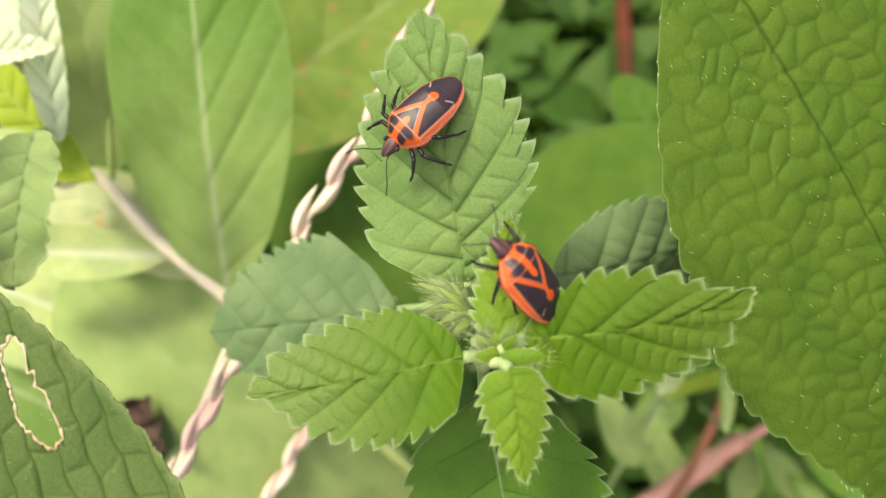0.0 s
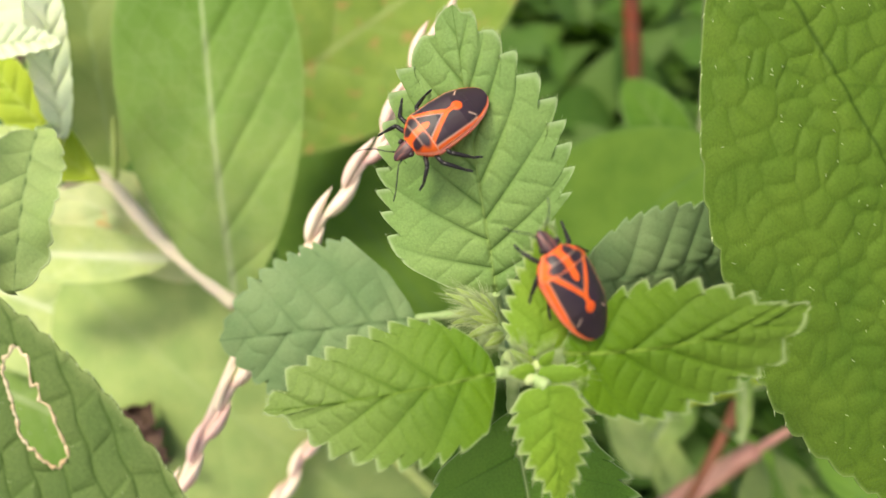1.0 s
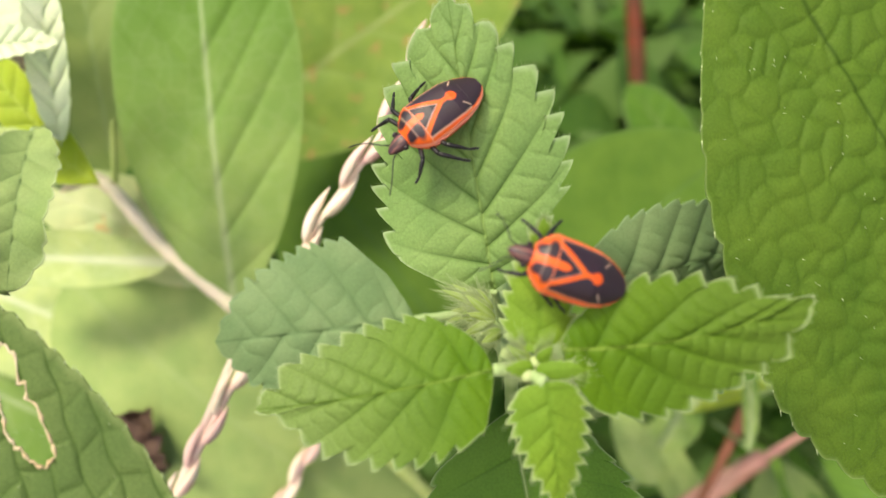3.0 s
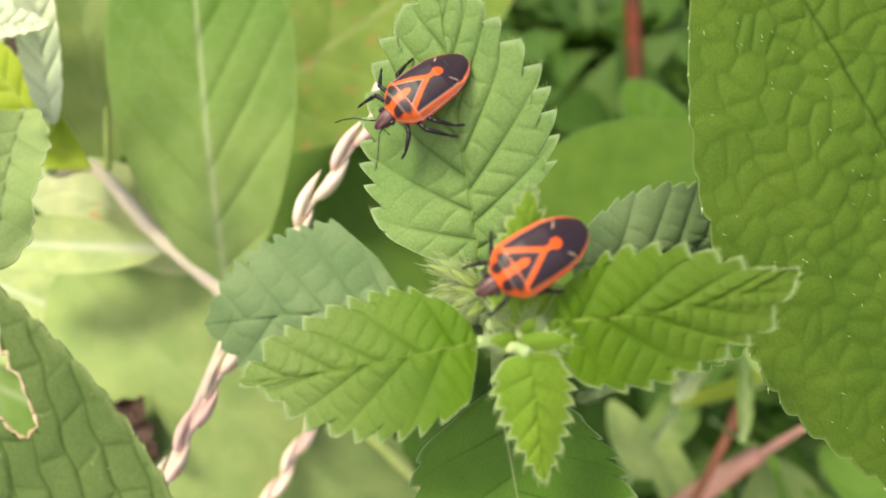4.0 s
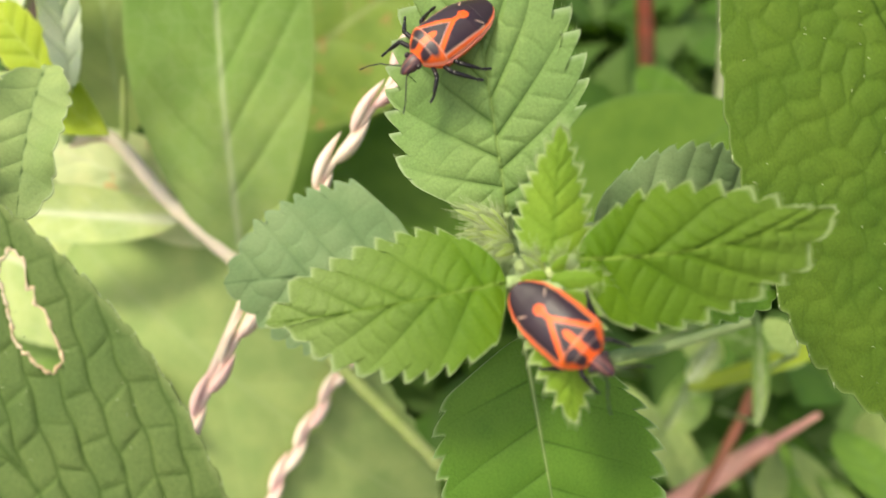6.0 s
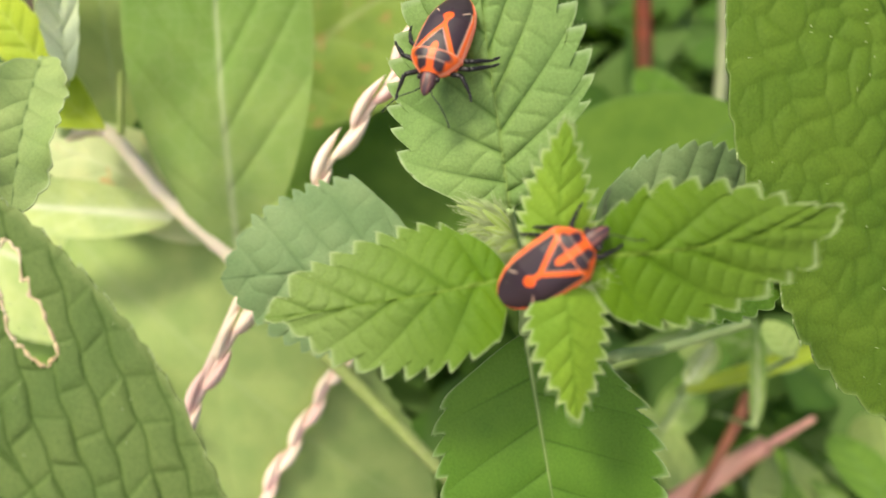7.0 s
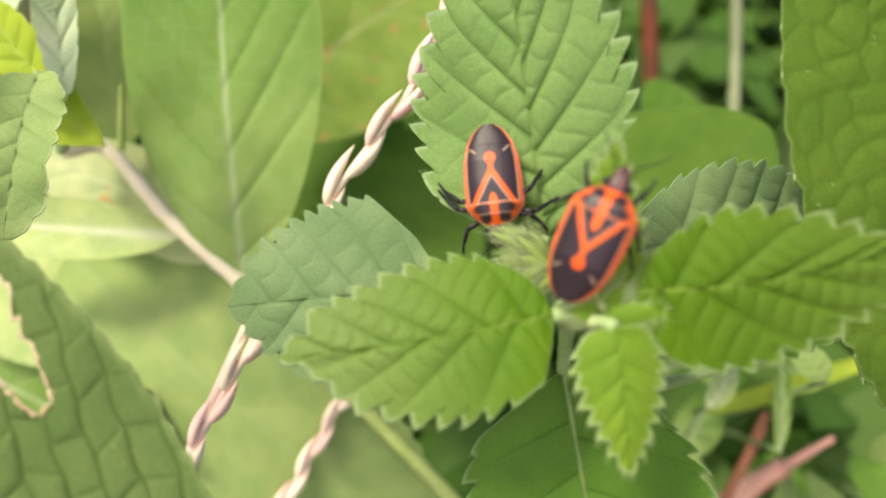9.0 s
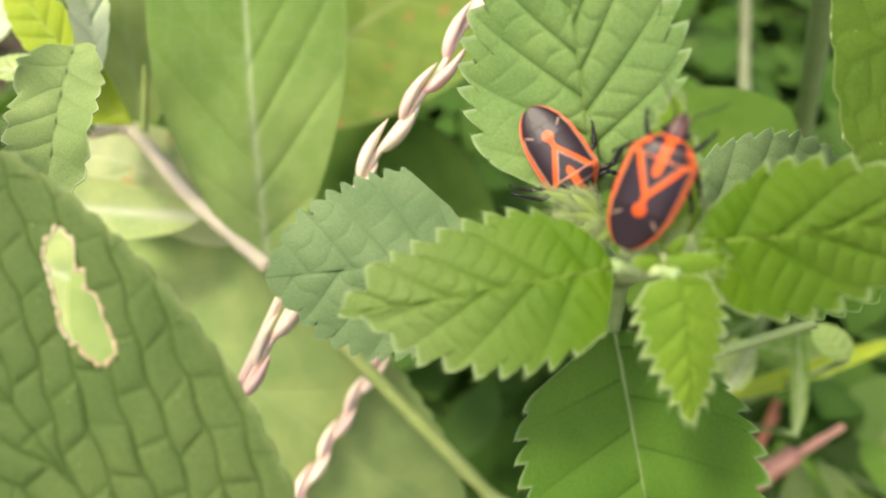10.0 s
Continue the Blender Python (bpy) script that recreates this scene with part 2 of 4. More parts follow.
def grid_faces(rows, cols, start=0, flip=False, keep=None):
    i, j = np.meshgrid(np.arange(rows - 1), np.arange(cols - 1), indexing="ij")
    a = (start + i * cols + j).ravel()
    f = np.stack([a, a + cols, a + cols + 1, a + 1], 1)
    if keep is not None:
        f = f[keep.ravel()]
    return f[:, ::-1] if flip else f


def tube(points, radii, sides=8, cap=True):
    """Verts and faces of a round rod along points."""
    pts = [Vector(p) for p in points]
    verts, faces = [], []
    ref = Vector((0.31, 0.52, 0.79))
    for k, p in enumerate(pts):
        d = (pts[min(k + 1, len(pts) - 1)] - pts[max(k - 1, 0)]).normalized()
        a = d.cross(ref).normalized()
        b = d.cross(a)
        for s in range(sides):
            w = 2 * math.pi * s / sides
            verts.append(tuple(p + (a * math.cos(w) + b * math.sin(w)) * radii[k]))
    for k in range(len(pts) - 1):
        for s in range(sides):
            n = (s + 1) % sides
            faces.append((k * sides + s, k * sides + n, (k + 1) * sides + n, (k + 1) * sides + s))
    if cap:
        faces.append(tuple(range(sides))[::-1])
        faces.append(tuple(range((len(pts) - 1) * sides, len(pts) * sides)))
    return verts, faces


def bend(points, steps=14):
    """A smooth line through a few places."""
    p = [Vector(q) for q in points]
    p = [p[0] * 2 - p[1]] + p + [p[-1] * 2 - p[-2]]
    out = []
    for k in range(1, len(p) - 2):
        for s in range(steps):
            t = s / steps
            a, b, c, d = p[k - 1], p[k], p[k + 1], p[k + 2]
            out.append(0.5 * ((2 * b) + (c - a) * t + (2 * a - 5 * b + 4 * c - d) * t * t + (3 * b - a - 3 * c + d) * t ** 3))
    out.append(p[-2])
    return out


def stalk(name, points, r0, r1, material, parent, label="", sides=10, nodes=0.0):
    line = bend(points)
    n = len(line)
    radii = [(r0 + (r1 - r0) * k / (n - 1)) * (1 + 0.06 * math.sin(k * 1.7) + nodes * (k % 14 == 0)) for k in range(n)]
    v, f = tube(line, radii, sides)
    return mesh_part(name, v, f, material, parent, label)


def cell_edges(x, y, size, seed):
    """Distance from the edges of irregular cells of a given size, 0 at an edge to about 0.5 in the middle."""
    x = x / size + 0.18 * np.sin(y / size * 2.1 + seed)
    y = y / size + 0.18 * np.sin(x * 1.9 + 2 * seed)
    ix, iy = np.floor(x), np.floor(y)
    near = np.full(x.shape, 9.0)
    second = near.copy()
    for i in (-2, -1, 0, 1, 2):
        for j in (-2, -1, 0, 1, 2):
            cx, cy = ix + i, iy + j
            r1 = np.sin(cx * 127.1 + cy * 311.7 + seed) * 43758.5453
            r2 = np.sin(cx * 269.5 + cy * 183.3 + seed) * 43758.5453
            d = np.hypot(cx + 0.15 + 0.7 * (r1 - np.floor(r1)) - x, cy + 0.15 + 0.7 * (r2 - np.floor(r2)) - y)
            second = np.minimum(second, np.maximum(near, d))
            near = np.minimum(near, d)
    return (second - near) / 2


def leaf(name, base, tip, width, material, parent, label="", roll=0.0, arch=0.0, cup=0.0, teeth=10, tooth=0.10, veins=7,
         slant=0.30, p=0.5, q=0.85, res=(140, 61), relief=0.00055, wave=0.0, thick=0.00022, hole=None, seed=0, side=0.0, rimmed=0.94, cross=4, fine=0.3, groove=2.6, side_vein=0.8, bristle=0.0, hair=0.0, pucker=0.0, cell_size=0.0038, thin=1.0, fuzz=0, up=None, down=None, bare=0.0, fold=None, bricks=None):
    """A toothed leaf blade from base to tip: midrib arched off the chord, blade cupped about it, veins sunk, both faces and the rim closed.
    arch, cup and wave are fractions of the length or the half width; side bows the midrib sideways.
    up and down: half widths in mm at fractions of the length, from the chord, on the two sides; bare: toothless share at the base; fold: slope of the first side, its change along the blade, and its least value; bricks: angle to the midrib, width and length in mm of the swollen cells between the veins."""
    base, tip = Vector(base), Vector(tip)
    axis = tip - base
    length = axis.length
    e1 = axis.normalized()
    n = (VIEW - e1 * VIEW.dot(e1)).normalized()
    n = Matrix.Rotation(radians(roll), 3, e1) @ n
    e2 = n.cross(e1)
    nu, nv = res
    rnd = random.Random(seed + 7)
    ph = [rnd.uniform(0, 6.28) for _ in range(8)]
    peak = (p / (p + q)) ** p * (q / (p + q)) ** q
    half = width / 2
    ease, crowd = (0.8, 0.95) if slant < 0.5 else (1.0, 0.72)

    grid = np.linspace(0, 1, 401)

    def eased(knots, sign):
        ka, kw = zip((0.0, 0.0), *knots, (1.0, 0.0))
        w = np.interp(grid, ka, kw) * 0.001 - sign * side * length * 4 * grid * (1 - grid)
        w = np.convolve(np.pad(w, 4, mode="reflect", reflect_type="odd"), np.ones(9) / 9, "valid")
        return np.maximum(w, 0.00002)
    wide = (eased(up, 1), eased(down, -1)) if up else None

    def outline(a, v):
        a = np.clip(a, 0, 1)
        if wide:
            return np.where(v > 0, np.interp(a, grid, wide[0]), np.interp(a, grid, wide[1]))
        return half * a ** p * (1 - a) ** q / peak

    def surface(u, v):
        """Place, distance along, distance across, and vein strength for arrays u in 0..1, v in -1..1."""
        av, u = np.abs(v), np.clip(u, 0, 1)
        sl = slant * (1.08 * np.tanh(u * 3.2) - 0.10) * (1 - u) ** ease
        a1 = np.clip(u + sl, 0, 1)
        a = u + sl * av ** 1.04
        ph_side = np.where(v > 0, 0.0, 0.37)
        k = (a1 * teeth + ph_side + 0.08 * np.sin(u * 23 + ph[0]))
        fr = k - np.floor(k)
        saw = np.where(fr < 0.72, np.sin(fr / 0.72 * np.pi / 2) ** 0.9, np.clip(1 - (fr - 0.72) / 0.28, 0, 1) ** 0.9)
        env = np.clip(u * 9, 0, 1) * np.clip((1.02 - u) * 7, 0, 1)
        big = 1 + 0.25 * np.sin(np.floor(k) * 2.4 + ph[1])
        env = env * np.clip((a1 - bare) * 14, 0, 1) if bare else env
        rim_w = outline(a1, v)
        w = rim_w + av ** 5 * tooth * half * env * big * (saw - (0.9 if wide else 0.45)) * np.clip(rim_w / half * 1.6, 0, 1)
        l = v * w
        a = a + tooth * 0.5 * env * saw * av ** 6 * (half / length)
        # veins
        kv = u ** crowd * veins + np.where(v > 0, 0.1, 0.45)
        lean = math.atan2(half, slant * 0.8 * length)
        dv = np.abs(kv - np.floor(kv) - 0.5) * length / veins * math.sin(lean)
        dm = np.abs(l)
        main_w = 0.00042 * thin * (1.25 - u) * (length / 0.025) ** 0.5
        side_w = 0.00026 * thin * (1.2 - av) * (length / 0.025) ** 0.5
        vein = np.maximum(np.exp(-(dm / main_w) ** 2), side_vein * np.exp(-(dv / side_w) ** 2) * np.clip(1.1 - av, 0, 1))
        cell = np.floor(kv + 0.5)
        ct_ = (a * length * math.cos(lean) + dm * math.sin(lean)) * cross / half + 2.3 * np.sin(cell * 3.7 + np.sign(v) + ph[7]) + 0.12 * np.sin(u * 31 + ph[6])
        dvn, dtn = np.abs(kv - np.floor(kv) - 0.5), np.abs(ct_ - np.floor(ct_) - 0.5)
        pillow, small = 1 - (1 - 2 * dvn) ** groove, 1 - (1 - 2 * dtn) ** (groove * 1.3)
        puff = pillow * (1 - fine + fine * small) - 0.25 * np.exp(-(dm / (0.03 * length * thin)) ** 2)
        if pucker:
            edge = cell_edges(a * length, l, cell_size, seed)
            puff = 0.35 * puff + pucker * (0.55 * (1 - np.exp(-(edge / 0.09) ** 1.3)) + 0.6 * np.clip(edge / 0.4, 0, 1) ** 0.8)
            # crease shade between the cells, painted in with the dark vein colour
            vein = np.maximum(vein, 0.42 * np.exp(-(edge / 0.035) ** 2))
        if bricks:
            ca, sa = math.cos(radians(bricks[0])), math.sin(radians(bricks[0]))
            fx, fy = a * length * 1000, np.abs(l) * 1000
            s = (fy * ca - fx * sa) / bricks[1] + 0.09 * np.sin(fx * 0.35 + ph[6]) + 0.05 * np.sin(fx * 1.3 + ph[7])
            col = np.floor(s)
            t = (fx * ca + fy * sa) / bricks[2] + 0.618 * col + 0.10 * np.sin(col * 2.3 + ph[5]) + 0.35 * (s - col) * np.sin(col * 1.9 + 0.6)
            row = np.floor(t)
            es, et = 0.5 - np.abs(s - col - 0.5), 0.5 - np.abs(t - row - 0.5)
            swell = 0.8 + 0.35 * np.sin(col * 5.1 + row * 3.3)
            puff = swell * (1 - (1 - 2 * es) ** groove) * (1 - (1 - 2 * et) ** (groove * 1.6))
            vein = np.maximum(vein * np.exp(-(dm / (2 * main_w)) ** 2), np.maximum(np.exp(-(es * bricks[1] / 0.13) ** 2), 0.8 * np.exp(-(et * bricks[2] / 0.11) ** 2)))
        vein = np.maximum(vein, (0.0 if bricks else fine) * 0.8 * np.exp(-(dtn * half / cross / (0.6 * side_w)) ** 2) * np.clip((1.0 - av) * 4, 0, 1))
        x, y = a * length * 400, l * 400
        lump = np.sin(x * 0.5 + ph[2] + 1.3 * np.sin(y * 0.4)) * np.sin(y * 0.7 + ph[3] + np.sin(x * 0.3))
        h = relief * np.clip((1 - u) * 4, 0, 1) * (puff * (1 - 0.6 * av ** 2) + 0.5 * lump)
        h = h + arch * length * 4 * a * (1 - a) + cup * half * (np.abs(l) / half) ** 1.6
        h = h + wave * half * av ** 2 * (np.sin(a * 11 + ph[4] + np.sign(v)) * 0.6 + np.sin(a * 23 + ph[5] * np.sign(v)) * 0.3)
        if fold:
            soft = np.sqrt(np.maximum(l, 0) ** 2 + 1e-6) - 1e-3
            h = h + soft * np.clip(fold[0] + fold[1] * a, fold[2], 1)
        lat = l + side * length * 4 * a * (1 - a)
        place = np.array(base) + (a * length)[..., None] * np.array(e1) + lat[..., None] * np.array(e2) + h[..., None] * np.array(n)
        return place, a * length, l, vein, np.exp(-(dm / (0.8 * main_w)) ** 2) * np.clip(1.15 - a, 0, 1)

    uf = np.linspace(0, 1, 800)
    reach_f = uf + slant * (1.08 * np.tanh(uf * 3.2) - 0.10) * (1 - uf) ** ease
    us = np.interp(np.linspace(0, 1, nu), 0.5 * uf + 0.5 * np.maximum.accumulate((reach_f - reach_f[0]) / (1 - reach_f[0])), uf)
    u, v = np.meshgrid(us, np.linspace(-1, 1, nv), indexing="ij")
    keep = np.ones((nu - 1, nv - 1), bool)
    if hole:
        hu, hv, ru, rv, shear = hole

        def rim_radius(w):
            r = np.interp(w, (-3.1416, -3.05, -2.85, -2.60, -2.40, -2.15, -1.95, -1.70, -1.45, -1.05, -0.50, 0.30, 0.95, 1.20, 1.90, 2.25, 2.60, 3.0, 3.1416), (1.33, 1.24, 1.02, 1.02, 0.62, 0.98, 0.62, 1.20, 1.25, 1.02, 0.88, 0.60, 0.72, 0.92, 0.78, 1.00, 1.18, 1.36, 1.33))
            return r * (1 + 0.03 * np.sin(13 * w) + 0.02 * np.sin(29 * w + 1))
        a_, b_ = (u - hu) / ru, (v - hv - shear * (u - hu)) / rv
        rr, ww = np.hypot(a_, b_), np.arctan2(b_, a_)
        ratio = rr / rim_radius(ww)
        snap = np.abs(ratio - 1) < 0.16
        s = np.where(snap, 1 / np.maximum(ratio, 1e-6), 1.0)
        a2, b2 = a_ * s * ru, b_ * s * rv
        u, v = hu + a2, hv + b2 + shear * a2
        inside = ratio < 0.98
        out = ~(inside & ~snap)
        keep = out[:-1, :-1] & out[1:, :-1] & out[:-1, 1:] & out[1:, 1:]
    top, along, across, vein, ribbed = surface(u, v)
    low = top - np.array(n) * thick
    rim = np.clip((np.abs(v) - rimmed) / (1 - rimmed), 0, 1) ** 1.5
    verts = np.concatenate([top.reshape(-1, 3), low.reshape(-1, 3)])
    N = nu * nv
    faces = [grid_faces(nu, nv, 0, True, keep), grid_faces(nu, nv, N, False, keep)]
    ids = np.concatenate([np.arange(nu) * nv, np.arange(nu) * nv + nv - 1])
    extra = np.concatenate([ids, ids + N])
    i = 2 * N + np.arange(nu - 1)
    for k, fl in ((0, False), (nu, True)):
        e = np.stack([i + k, i + k + 1, i + k + 1 + 2 * nu, i + k + 2 * nu], 1)
        faces.append(e[:, ::-1] if fl else e)
    verts = np.concatenate([verts, verts[extra]])
    every = np.concatenate([np.arange(2 * N), extra])
    uv = np.stack([along.ravel(), across.ravel()], 1) * 100 + seed * 3.7
    ob = mesh_part(name, verts, np.concatenate(faces), material, parent, label, floats={"vein": np.tile(vein.ravel(), 2)[every], "midrib": np.tile(ribbed.ravel(), 2)[every], "along": np.tile(np.clip(along.ravel() / length, 0, 1), 2)[every], "rim": np.tile(rim.ravel() * 0.6, 2)[every]},
                   uv=np.tile(uv, (2, 1))[every])
    if bristle or hair:
        bv, bf = [], []
        for _ in range(fuzz):
            i_, j_ = rnd.randrange(3, nu - 3), rnd.randrange(3, nv - 3)
            a = Vector(top[i_, j_])
            d = n * rnd.uniform(0.3, 0.7) + e1 * rnd.uniform(0.4, 1.0) + e2 * rnd.uniform(-0.6, 0.6)
            tv, tf = tube([a, a + d * bristle * 0.45, a + d * bristle * 0.8], [0.00004, 0.00003, 0.00001], 4)
            bf += [tuple(x + len(bv) for x in f) for f in tf]
            bv += tv
        for side_ in (0, nv - 1):
            for k in range(4, nu - 4, 3 if bristle else 1):
                if rnd.random() < (0.35 if bristle else 0.8):
                    a = Vector(top[k, side_])
                    d = (a - Vector(top[k, side_ + (2 if side_ == 0 else -2)])).normalized() + e1 * rnd.uniform(0.2, 0.9) + n * rnd.uniform(-0.2, 0.4)
                    reach = (bristle or hair) * rnd.uniform(0.5, 1.2)
                    tv, tf = tube([a, a + d * reach * 0.5, a + d * reach], [0.00009, 0.00006, 0.00001] if bristle else [0.000018, 0.000014, 0.000005], 4 if bristle else 3)
                    bf += [tuple(x + len(bv) for x in f) for f in tf]
                    bv += tv
        tagged(mesh_part("margin_bristles" if bristle else "margin_hairs", bv, bf, BRISTLE, ob, "short pale bristles along the margin" if bristle else "fine pale hairs along the margin"), kind="stuff")
    if hole:
        w = np.linspace(-np.pi, np.pi, 160)
        r = rim_radius(w)
        a2, b2 = np.cos(w) * r * ru, np.sin(w) * r * rv
        ring, *_ = surface(hu + a2, hv + b2 + shear * a2)
        tv, tf = tube([tuple(q) for q in ring], [0.00014 + 0.00009 * math.sin(k * 0.9) * math.sin(k * 0.23) for k in range(160)], 6)
        mesh_part("hole_rim", tv, tf, RIM, ob, "dry tan rim of the eaten hole")
    return ob


# ---- ground ----
gx = np.linspace(-1, 1, 161)
gx = np.sign(gx) * (np.abs(gx) ** 4 * 60 + np.abs(gx) * 0.6)
GX, GY = np.meshgrid(gx, gx, indexing="ij")
GZ = 0.012 * np.sin(GX * 9) * np.cos(GY * 7) + 0.006 * np.sin(GX * 31 + 2) * np.sin(GY * 27) - 0.02
ground = mesh_part("ground", np.stack([GX, GY + 0.4, GZ], -1).reshape(-1, 3), grid_faces(161, 161), SOIL, None)
tagged(ground, "dark damp soil under the weeds", "ground", kind="structure")


def soil_below(p, dx=0.0, dy=0.0):
    return (p[0] + dx, p[1] + dy, -0.03)


# ---- the mint plant on which the bugs sit ----
CENTRE = (0.00475, 0.03512, 0.39120)
root = soil_below(CENTRE, 0.06, 0.33)
mint = thing("mint_plant", root, "fresh green mint plant with toothed leaves in crossed pairs", "plant")
NODE_1 = (0.00437, 0.03815, 0.38713)
NODE_2 = (0.00452, 0.04579, 0.38033)
NODE_3 = (0.00408, 0.05760, 0.36923)
stalk("stem", [root, tuple(Vector(root).lerp(Vector(NODE_3), 0.6) + Vector((0, 0, 0.02))), NODE_3, NODE_2, NODE_1, CENTRE], 0.0022, 0.0009, STEM, mint, nodes=0.25)


def petiole(points, parent, material=STEM, r=0.0006):
    return stalk("petiole", points, r * 1.3, r, material, parent, sides=8)


UP_BASE = (0.00276, 0.04595, 0.38921)
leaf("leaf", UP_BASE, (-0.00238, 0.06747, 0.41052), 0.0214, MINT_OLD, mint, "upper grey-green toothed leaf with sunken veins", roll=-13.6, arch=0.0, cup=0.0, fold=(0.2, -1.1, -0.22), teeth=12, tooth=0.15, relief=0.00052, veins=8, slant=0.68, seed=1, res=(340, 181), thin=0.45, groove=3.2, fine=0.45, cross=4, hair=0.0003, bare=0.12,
     up=((0.012, 2.4), (0.042, 4.8), (0.131, 9.0), (0.183, 11.0), (0.293, 11.7), (0.381, 12.2), (0.493, 11.7), (0.571, 10.9), (0.655, 9.7), (0.738, 8.4), (0.823, 6.7), (0.886, 4.3), (0.937, 2.2)),
     down=((0.015, 1.2), (0.059, 2.7), (0.156, 6.1), (0.218, 7.8), (0.298, 9.6), (0.403, 10.1), (0.501, 9.8), (0.61, 9.1), (0.696, 7.5), (0.772, 5.8), (0.86, 3.9), (0.929, 2.0)))
petiole([NODE_2, tuple(Vector(NODE_2).lerp(Vector(UP_BASE), 0.5) + VIEW * 0.0006), UP_BASE], mint, r=0.00045)
L_BASE = (0.00206, 0.03485, 0.39162)
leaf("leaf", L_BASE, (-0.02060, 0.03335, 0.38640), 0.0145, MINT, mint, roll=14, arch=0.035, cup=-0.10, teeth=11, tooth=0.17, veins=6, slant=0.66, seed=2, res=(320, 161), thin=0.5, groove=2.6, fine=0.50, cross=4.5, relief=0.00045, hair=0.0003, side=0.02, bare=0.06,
     up=((0.008, 1.2), (0.024, 2.5), (0.066, 5.3), (0.136, 6.4), (0.261, 7.5), (0.355, 7.6), (0.476, 7.4), (0.593, 6.4), (0.718, 5.3), (0.775, 4.0), (0.81, 3.0), (0.86, 2.2), (0.877, 0.8), (0.92, 0.9), (0.965, 0.4)),
     down=((0.008, 1.3), (0.03, 2.3), (0.082, 3.9), (0.15, 5.4), (0.241, 6.5), (0.361, 6.6), (0.473, 6.3), (0.578, 5.7), (0.69, 4.8), (0.80, 4.1), (0.862, 3.4), (0.875, 1.9), (0.92, 1.7), (0.965, 0.7)))
petiole([CENTRE, L_BASE], mint)
R_BASE = (0.00791, 0.03520, 0.39460)
leaf("leaf", R_BASE, (0.03007, 0.03834, 0.39810), 0.0135, MINT_DARKER, mint, "darker yellow-green toothed leaf with sunken veins", roll=0, arch=0.03, cup=-0.10, teeth=10, tooth=0.16, veins=6, slant=0.70, seed=3, res=(320, 161), thin=0.5, groove=2.6, fine=0.50, cross=4.5, relief=0.00045, hair=0.0003, side=-0.05, bare=0.08,
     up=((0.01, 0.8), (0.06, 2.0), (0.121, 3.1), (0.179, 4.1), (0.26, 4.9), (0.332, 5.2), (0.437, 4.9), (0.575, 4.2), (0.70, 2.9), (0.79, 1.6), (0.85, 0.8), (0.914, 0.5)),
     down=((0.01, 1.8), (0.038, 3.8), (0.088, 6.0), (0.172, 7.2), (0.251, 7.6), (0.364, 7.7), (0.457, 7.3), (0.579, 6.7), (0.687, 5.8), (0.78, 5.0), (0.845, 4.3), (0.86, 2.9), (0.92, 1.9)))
petiole([CENTRE, R_BASE], mint)
F_BASE = (0.00643, 0.03260, 0.39328)
leaf("young_leaf", F_BASE, (0.00810, 0.02470, 0.38470), 0.0066, YOUNG, mint, "young yellow-green leaf hanging forward", relief=0.00020, arch=0.06, cup=-0.25, teeth=9, tooth=0.28, veins=6, slant=0.35, p=0.34, q=1.05, seed=4, res=(160, 61), hair=0.0005, rimmed=0.86)
petiole([CENTRE, F_BASE], mint)
K_BASE = (0.00590, 0.03530, 0.39380)
leaf("young_leaf", K_BASE, (0.00650, 0.04450, 0.40186), 0.0062, YOUNG, mint, "young yellow-green upright leaf", relief=0.00020, arch=-0.03, cup=-0.25, teeth=9, tooth=0.28, veins=6, slant=0.35, p=0.34, q=1.0, seed=5, res=(160, 61), hair=0.0005, rimmed=0.86)
B_BASE = (0.00460, 0.03637, 0.38083)
leaf("leaf", B_BASE, (0.01006, 0.01484, 0.36276), 0.0240, DEEP, mint, "large deep green lower leaf", arch=0.02, cup=-0.08, teeth=12, tooth=0.12, veins=6, slant=0.36, seed=6, relief=0.0003, fine=0.15, side_vein=0.85, thin=0.42, res=(260, 141), hair=0.0003, bare=0.16,
     up=((0.01, 1.4), (0.035, 3.2), (0.083, 5.6), (0.15, 8.0), (0.29, 11.2), (0.40, 12.1), (0.48, 12.4), (0.62, 12.0), (0.75, 9.6), (0.88, 5.6)),
     down=((0.01, 1.0), (0.04, 2.7), (0.08, 4.7), (0.177, 9.2), (0.25, 10.8), (0.35, 11.2), (0.47, 11.4), (0.62, 10.8), (0.76, 8.6), (0.88, 5.2)))
petiole([NODE_1, B_BASE], mint)
BL_BASE = (-0.00678, 0.05766, 0.36705)
leaf("leaf", BL_BASE, (-0.03509, 0.05501, 0.36483), 0.0250, BLUE, mint, "older blue-green lower leaf", arch=0.01, cup=-0.04, teeth=14, tooth=0.10, veins=6, slant=0.55, seed=8, relief=0.0004, thin=0.6, side_vein=0.6, res=(240, 121), fine=0.4, hair=0.0003, bare=0.28,
     up=((0.02, 2.0), (0.12, 8.0), (0.25, 11.4), (0.356, 12.5), (0.538, 12.3), (0.736, 9.2), (0.855, 5.7), (0.94, 2.6)),
     down=((0.02, 2.0), (0.108, 6.7), (0.311, 13.0), (0.511, 12.3), (0.675, 10.5), (0.812, 8.3), (0.903, 4.6), (0.96, 2.0)))
petiole([NODE_3, BL_BASE], mint)
